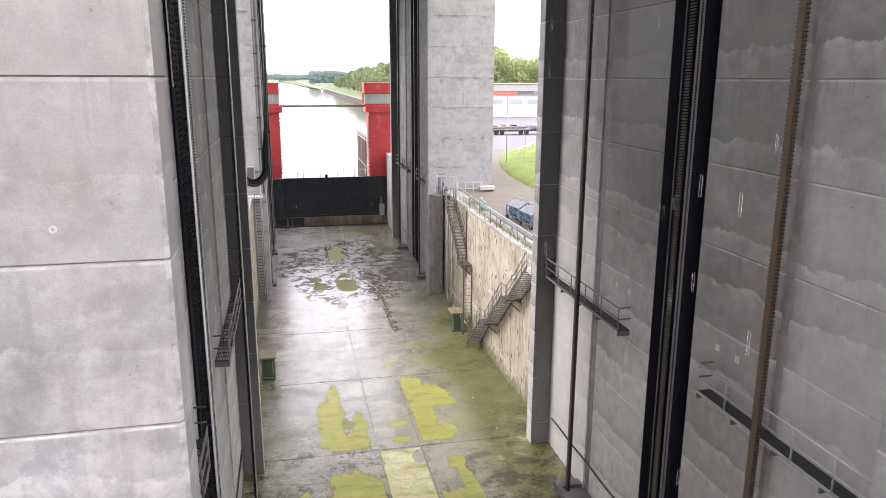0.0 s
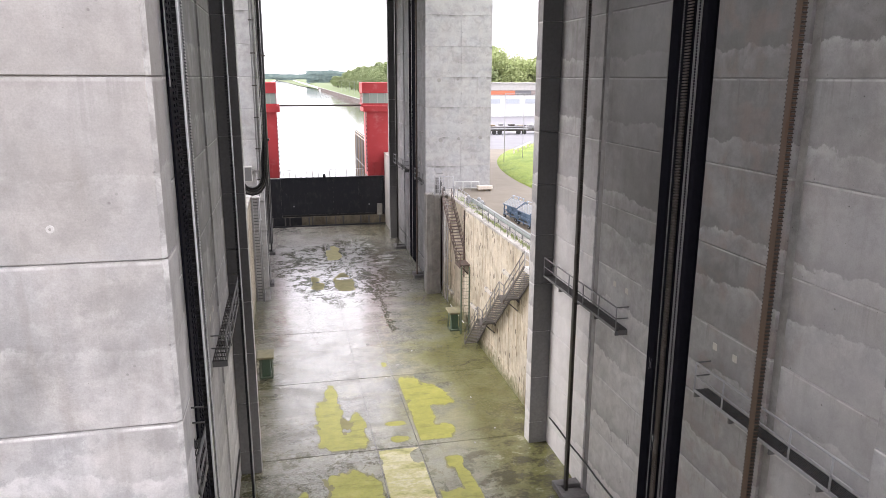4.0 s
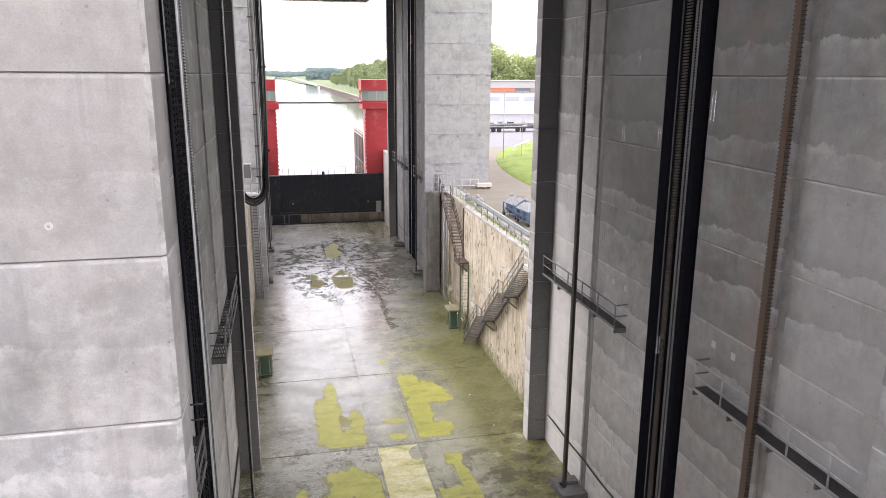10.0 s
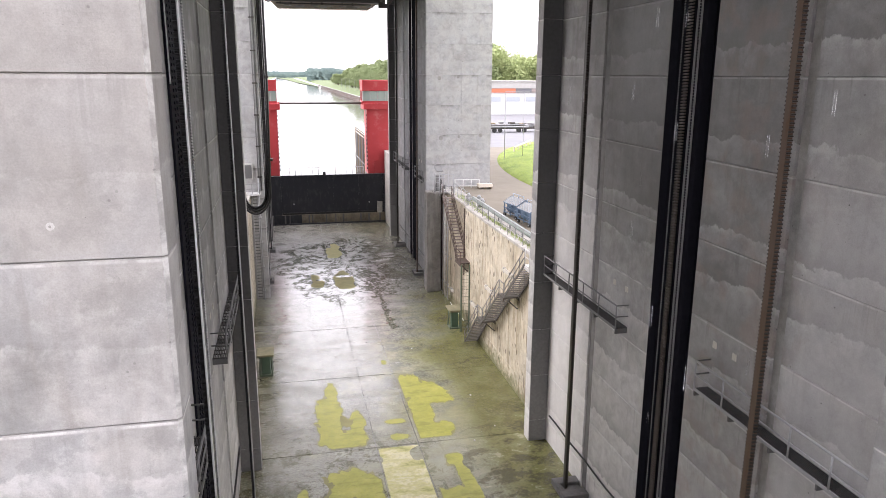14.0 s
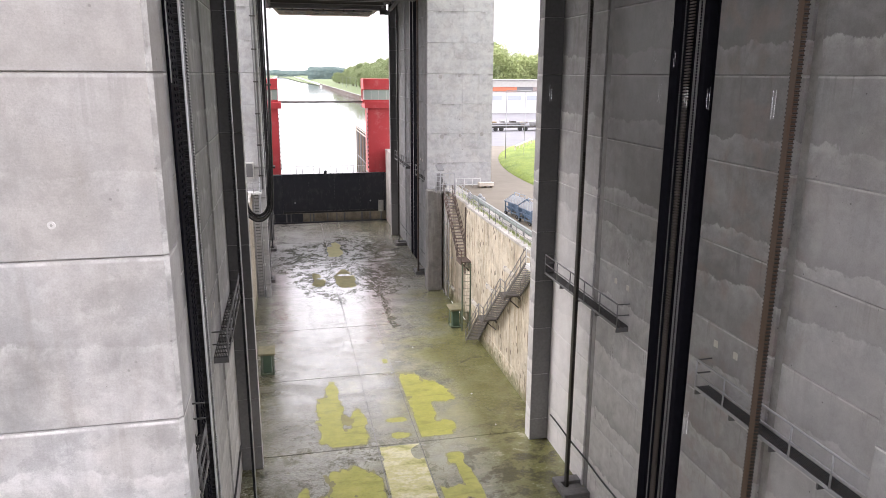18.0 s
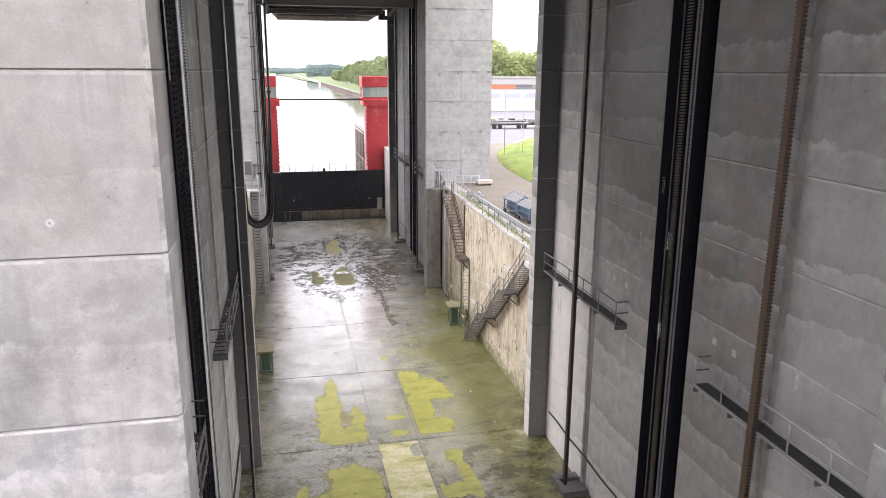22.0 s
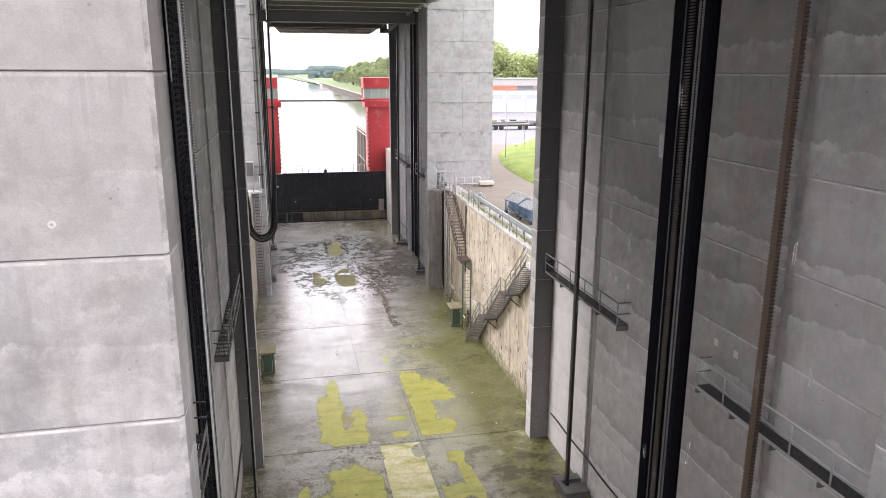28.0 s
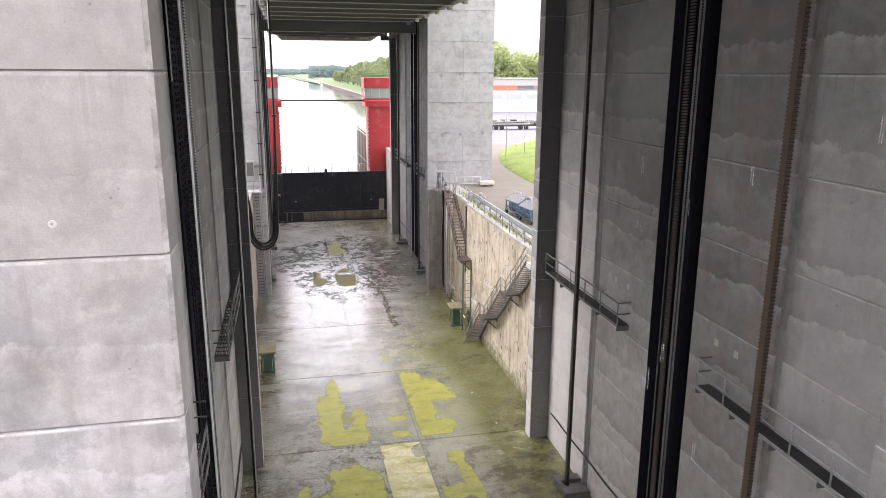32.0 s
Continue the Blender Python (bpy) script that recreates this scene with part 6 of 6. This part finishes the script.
for j in range(2):
    for k in range(5):
        part("plank", box(B(), -1.2, 1.2, -0.5 + 0.2 * k, -0.33 + 0.2 * k, 0.142 + 0.14 * j, 0.275 + 0.14 * j, 0.01), M_ENDBOX, pal)

gr = thing("guard_rail", pose(0, 0, 0), "weathered pale timber guard rail on the lawn", "rail")
for k in range(5):
    f = k / 4
    part("post", box(B(), 32.5 + 5.2 * f - 0.08, 32.5 + 5.2 * f + 0.08, 99.4 + 8.0 * f - 0.08, 99.4 + 8.0 * f + 0.08, 11.2, 12.2 + 0.2 * f), M_ENDBOX, gr)
part("log", rod(B(), (32.4, 99.2, 12.2), (37.8, 107.6, 12.4), 0.14, 8), M_ENDBOX, gr)

# left side: ladder, cable tray and pipes on the far west tower's face
lad = thing("service_ladder", pose(-3.15, 71.6, 0), "pale steel ladder with a small platform on the tower's face", "ladder")
for x in (-0.25, 0.25):
    part("ladder_rail", rod(B(), (x, 0, 0.2), (x, 0, 10.9), 0.05, 6), M_STEEL, lad)
for k in range(33):
    part("rung", box(B(), -0.25, 0.25, -0.03, 0.03, 0.4 + 0.32 * k, 0.46 + 0.32 * k), M_DARKGIRDER, lad)
part("platform", box(B(), -0.9, 0.55, -0.8, 0.5, 10.9, 11.05), M_WHITE, lad)
railing(lad, (-0.9, -0.75, 11.05), (0.5, -0.75, 11.05), 1.0, 0.7, kick=False, material=M_GIRDER)
wp = thing("drain_pipe", pose(-2.75, 71.4, 0), "pale drain pipe beside the ladder", "pipe")
part("pipe", rod(B(), (0, 0, 0.1), (0, 0, 12.5), 0.06, 8), M_STEEL, wp)
for z in np.arange(1, 12, 2.5):
    part("clip", box(B(), -0.14, 0.14, -0.1, 0.85, z, z + 0.08), M_STEEL, wp)
for k, (x, r, mt) in enumerate(((-2.72, 0.05, M_GIRDER), (-2.48, 0.08, M_DARKGIRDER))):
    pp = thing("riser_pipe", pose(x, 72.05, 0), "grey riser pipe up the tower's face", "pipe", "riser pipes")
    part("pipe", rod(B(), (0, 0, 11.2), (0, 0, 45), r, 8), mt, pp)
    for z in np.arange(12.5, 44, 3.0):
        part("clip", box(B(), -r - 0.05, r + 0.05, -r - 0.03, 0.22, z, z + 0.12), M_RACKDARK, pp)
box_l = thing("switch_box", pose(-3.6, 71.9, 12.4), "grey switch box on the tower's face", "box")
part("case", box(B(), -0.4, 0.35, -0.35, 0.36, 0.0, 1.5, 0.03), M_BEAMPAINT, box_l)
part("door", box(B(), -0.33, 0.28, -0.38, -0.352, 0.1, 1.40, 0.01), M_DARKGIRDER, box_l)

# ---- yard beyond: hall, poles, trailer ----
hall = thing("long_hall", pose(40, 207, QUAY), "long low white hall with an orange band under its roof", "building")
part("wall", box(B(), 0, 120, 0, 30, 0, 6.4), M_WHITE, hall)
part("fascia", box(B(), -0.4, 120.4, -0.4, 30.4, 7.6, 9.5, 0.05), M_BEAMPAINT, hall)
part("roof", box(B(), -0.6, 120.6, -0.6, 30.6, 9.502, 9.7), M_GREY, hall)
part("orange_band", box(B(), -0.3, 27.5, -0.3, 30.3, 6.402, 7.598), M_ORANGE, hall, "orange painted band")
part("grey_band", box(B(), 27.52, 32.5, -0.3, 30.3, 6.402, 7.598), M_YARDPALE, hall)
part("faded_band", box(B(), 32.52, 120, -0.3, 30.3, 6.402, 7.598), M_PINK, hall, "faded pinkish band")
for k in range(20):
    w = part("window", box(B(), 6 * k + 0.6, 6 * k + 5.2, -0.06, -0.002, 3.6, 5.3), M_WHITE, hall)
    part("pane", box(B(), 6 * k + 0.8, 6 * k + 5.0, -0.1, -0.062, 3.8, 5.1), M_HALLGLASS, w)
tr = thing("flatbed_trailer", pose(40.0, 141.0, QUAY), "dark flatbed trailer loaded with tubes and tarpaulin", "trailer")
part("bed", box(B(), 0, 16, 0, 2.5, 0.7, 0.95, 0.03), M_RACKDARK, tr)
for x in (0.6, 1.8, 3.0, 7.0, 8.2, 11.5, 12.7, 15.2):
    part("wheel", rod(B(), (x, -0.05, 0.46), (x, 0.4, 0.46), 0.46, 14), M_RUBBER, tr)
trng = random.Random(8)
for k in range(14):
    y, z, a = 0.2 + 0.32 * (k % 7), 1.15 + 0.34 * (k // 7), trng.uniform(-0.3, 2.0)
    part("tube", rod(B(), (a, y, z), (a + trng.uniform(5, 9), y, z + trng.uniform(-0.05, 0.25)), trng.uniform(0.1, 0.19), 8), (M_STEEL, M_RACK, M_RUBBER, M_GIRDER)[k % 4], tr)
for k in range(5):
    x = 1.0 + 2.1 * k
    part("crate", box(B(), x, x + trng.uniform(0.7, 1.5), 0.5, 1.9, 1.0, 1.5 + trng.uniform(0.2, 0.7), 0.05), (M_WOOD, M_GIRDER, M_RACKDARK)[k % 3], tr)
part("tarpaulin", box(B(), 10.0, 15.8, 0.2, 2.3, 0.952, 2.0, 0.3), M_GIRDER, tr)
part("towing_unit", box(B(), -2.6, -0.3, 0.3, 2.2, 0.5, 2.1, 0.25), M_PINK, tr, "faded red towing unit")
part("towing_mast", rod(B(), (-1.6, 1.2, 2.0), (1.0, 1.2, 3.2), 0.12, 8), M_RED, tr)
pf = thing("portal_frame", pose(28.7, 92.0, QUAY), "thin pale steel height frame across the yard", "frame")
for x in (0.0, 2.6):
    part("post", rod(B(), (x, 0, 0), (x, 0, 9.3), 0.05 if x < 1 else 0.03, 8), M_STEEL, pf)
part("crossbar", rod(B(), (0, 0, 9.3), (3.4, 0, 9.25), 0.035, 8), M_STEEL, pf)


# ---- trees ----
def leaf_cloud(seed, height, spread, count, size, material, base=0.22):
    """A crown of many small leaf clumps round a few limbs, with gaps and an uneven outline."""
    rng = random.Random(seed)
    lobes = []
    for k in range(11):
        a, h = rng.uniform(0, 2 * math.pi), rng.uniform(base + 0.05, 0.9)
        rad = spread * (0.62 - 0.55 * abs(h - 0.5)) * rng.uniform(0.5, 1.0)
        lobes.append((Vector((rad * math.cos(a), rad * math.sin(a), h * height)), spread * rng.uniform(0.3, 0.5)))
    vs, fs = [], []
    for i in range(count):
        c, r = lobes[rng.randrange(len(lobes))]
        d = Vector((rng.gauss(0, 1), rng.gauss(0, 1), rng.gauss(0, 0.8))).normalized() * r * rng.uniform(0.55, 1.08)
        p = c + d
        u = Vector((rng.gauss(0, 1), rng.gauss(0, 1), rng.gauss(0, 0.5))).normalized()
        w = u.cross(Vector((rng.gauss(0, 1), rng.gauss(0, 1), rng.gauss(0, 1)))).normalized()
        s = size * rng.uniform(0.6, 1.3)
        k = len(vs)
        vs += [p - u * s, p + w * s * 0.7, p + u * s, p - w * s * 0.7]
        fs.append((k, k + 1, k + 2, k + 3))
    me = bpy.data.meshes.new("crown")
    me.from_pydata([tuple(v) for v in vs], [], fs)
    me.materials.append(material)
    return me, lobes


def tree_kind(seed, height, spread, count, size, material):
    me, lobes = leaf_cloud(seed, height, spread, count, size, material)
    tb = B()
    rod(tb, (0, 0, -0.3), (0.1, 0, height * 0.55), height * 0.022, 8, height * 0.010)
    for c, r in lobes[:6]:
        rod(tb, (0.05, 0, height * 0.28), tuple(c * 0.9), height * 0.008, 5, height * 0.003)
    return me, mesh_of(tb, "trunk", M_BARK)


KINDS = [tree_kind(s, 14, 6.0, 6500, 0.28, M_LEAF) for s in (1, 2, 3)]
PALE = [tree_kind(s, 14, 6.5, 8000, 0.25, M_LEAFPALE) for s in (4, 5, 6)]


def tree(kind, x, y, s, turn, label, group):
    t = thing("tree", Matrix.Translation((x, y, QUAY - 0.05)) @ pose(0, 0, 0, 0, 0, turn) @ Matrix.Diagonal((s, s, s, 1)), label, "tree", group)
    part("trunk", kind[1], None, t)
    part("crown", kind[0], None, t)
    return t


rng = random.Random(11)
for k in range(36):
    y = 250 + 17 * k + rng.uniform(-5, 5)
    tree(KINDS[k % 3], 66 + 0.012 * (y - 250) + rng.uniform(-3, 4), y, rng.uniform(1.15, 1.5), rng.uniform(0, 360), "leafy green tree in the row along the canal", "trees along the canal")
for k in range(34):
    y = 300 + 19 * k + rng.uniform(-6, 6)
    tree(KINDS[k % 3], 62 + rng.uniform(-1.5, 2.5), y, rng.uniform(0.55, 0.95), rng.uniform(0, 360), "low leafy tree on the slope of the canal bank", "trees along the canal")
for k in range(14):
    y = 262 + 28 * k + rng.uniform(-5, 5)
    tree(KINDS[(k + 1) % 3], 80 + rng.uniform(-4, 6), y, rng.uniform(1.35, 1.65), rng.uniform(0, 360), "leafy green tree in the row along the canal", "trees along the canal")
for k in range(26):
    tree(PALE[k % 3], 60 + 3.4 * k + rng.uniform(-2, 2), 258 + 14 * (k % 2) + rng.uniform(-4, 6), rng.uniform(1.1, 1.45), rng.uniform(0, 360), "pale green tree behind the long hall", "trees behind the hall")
# far woods: many small crowns in one mass
fv, ff = [], []
frng = random.Random(21)
for k in range(9000):
    x = frng.uniform(52, 330)
    y = 1450 + frng.uniform(0, 160)
    if k % 3 == 0:
        x, y = frng.uniform(-900, 260), 3300 + frng.uniform(0, 200)
    lump = 8 * noise.noise(Vector((x * 0.02, 0.0, 2.0)))
    top = 22 + lump if y < 2000 else 18 + lump
    z = QUAY - 2 + (top + 2) * frng.random() ** (0.7 if y < 2000 else 1.0)
    s = frng.uniform(1.8, 3.8) if y < 2000 else frng.uniform(5, 9)
    i = len(fv)
    fv += [(x - s, y, z), (x, y - s * 0.5, z - s * 0.7), (x + s, y, z + 0.3), (x, y + s * 0.4, z + s)]
    ff += [(i, i + 1, i + 2, i + 3)]
wm = bpy.data.meshes.new("far_woods")
wm.from_pydata(fv, [], ff)
wm.materials.append(M_LEAFFAR)
tagged(new("far_woods", wm), "hazy distant woods beyond the canal bend", "woods", kind="stuff")
for k in range(12):
    lp = thing("bank_lamp", pose(56.5, 225 + 45 * k, BANK + 1.15), "thin lamp post along the towpath", "lamp post", "lamp posts along the canal")
    part("pole", rod(B(), (0, 0, 0), (0, 0, 10), 0.10, 6, 0.05), M_STEEL, lp)
    part("arm", rod(B(), (0, 0, 10), (-1.2, 0, 10.15), 0.04, 5), M_STEEL, lp)
    part("head", box(B(), -1.9, -1.1, -0.15, 0.15, 10.1, 10.25), M_WHITE, lp)
boat = thing("moored_boat", pose(47.5, 960, WATER) @ Matrix.Diagonal((0.55, 0.55, 0.55, 1)), "small white boat moored at the sheet-pile bank", "boat")
bb = B()
v = [bb.verts.new(p) for p in ((-2.2, -9, 0), (2.2, -9, 0), (2.2, 7, 0), (0, 11, 0.3), (-2.2, 7, 0), (-2.6, -9, 2.2), (2.6, -9, 2.2), (2.6, 7, 2.4), (0, 12.5, 3.0), (-2.6, 7, 2.4))]
for q in ((4, 3, 2, 1, 0), (5, 6, 7, 8, 9), (0, 1, 6, 5), (1, 2, 7, 6), (2, 3, 8, 7), (3, 4, 9, 8), (4, 0, 5, 9)):
    bb.faces.new([v[i] for i in q])
part("hull", bb, M_WHITE, boat)
part("cabin", box(B(), -1.8, 1.8, -7.5, 3, 2.4, 5.0, 0.2), M_WHITE, boat)
part("cabin_window", box(B(), -1.5, 1.5, -7.6, -7.502, 3.3, 4.5), M_GLASS, boat)


# ---- drops falling from the trough ----
def drop_mesh():
    bm = B()
    for dx in (-0.03, 0.03):
        rod(bm, (dx, 0, 0), (dx, 0, 0.5), 0.010, 6, 0.007)
        rod(bm, (dx, 0, 0.001), (dx, 0, -0.03), 0.0099, 6, 0.004)
    return mesh_of(bm, "drop", M_DROP)


DROP = drop_mesh()
drng = random.Random(3)
DROPS = []
for k in range(110):
    ob = tagged(new("water_drop", DROP), "falling streak of water below the trough", "water drop", "drops falling from the trough")
    x, y = (drng.uniform(7.5, 13.6), drng.uniform(11, 24)) if k % 4 else (drng.uniform(-1.5, 12), drng.uniform(24, 90))
    DROPS.append((ob, x, y, drng.uniform(0.1, 2.3)))


# ---- what moves ----
def motions():
    sink = 0.246
    walk(TROUGH, [(t, pose(0, 0, 26.75 + sink * (31 - t))) for t in (0, 4, 8, 12, 16, 20, 24, 28, 32)])
    walk(LOOP, [(t, pose(-1.92 + 0.0116 * t, 41.0, 16.45 - 0.124 * t)) for t in (0, 4, 8, 12, 16, 20, 24, 28, 32)])
    for ob, x, y, lag in DROPS:
        rows, t = [(0, pose(x, y, 46.0 - 20.8 * lag)), (2.57 - lag, pose(x, y, -8.0))], 2.6 - lag
        while t < 32:
            rows += [(t, pose(x, y, 46.0)), (t + 2.57, pose(x, y, -8.0))]
            t += 2.6
        walk(ob, rows)


motions()
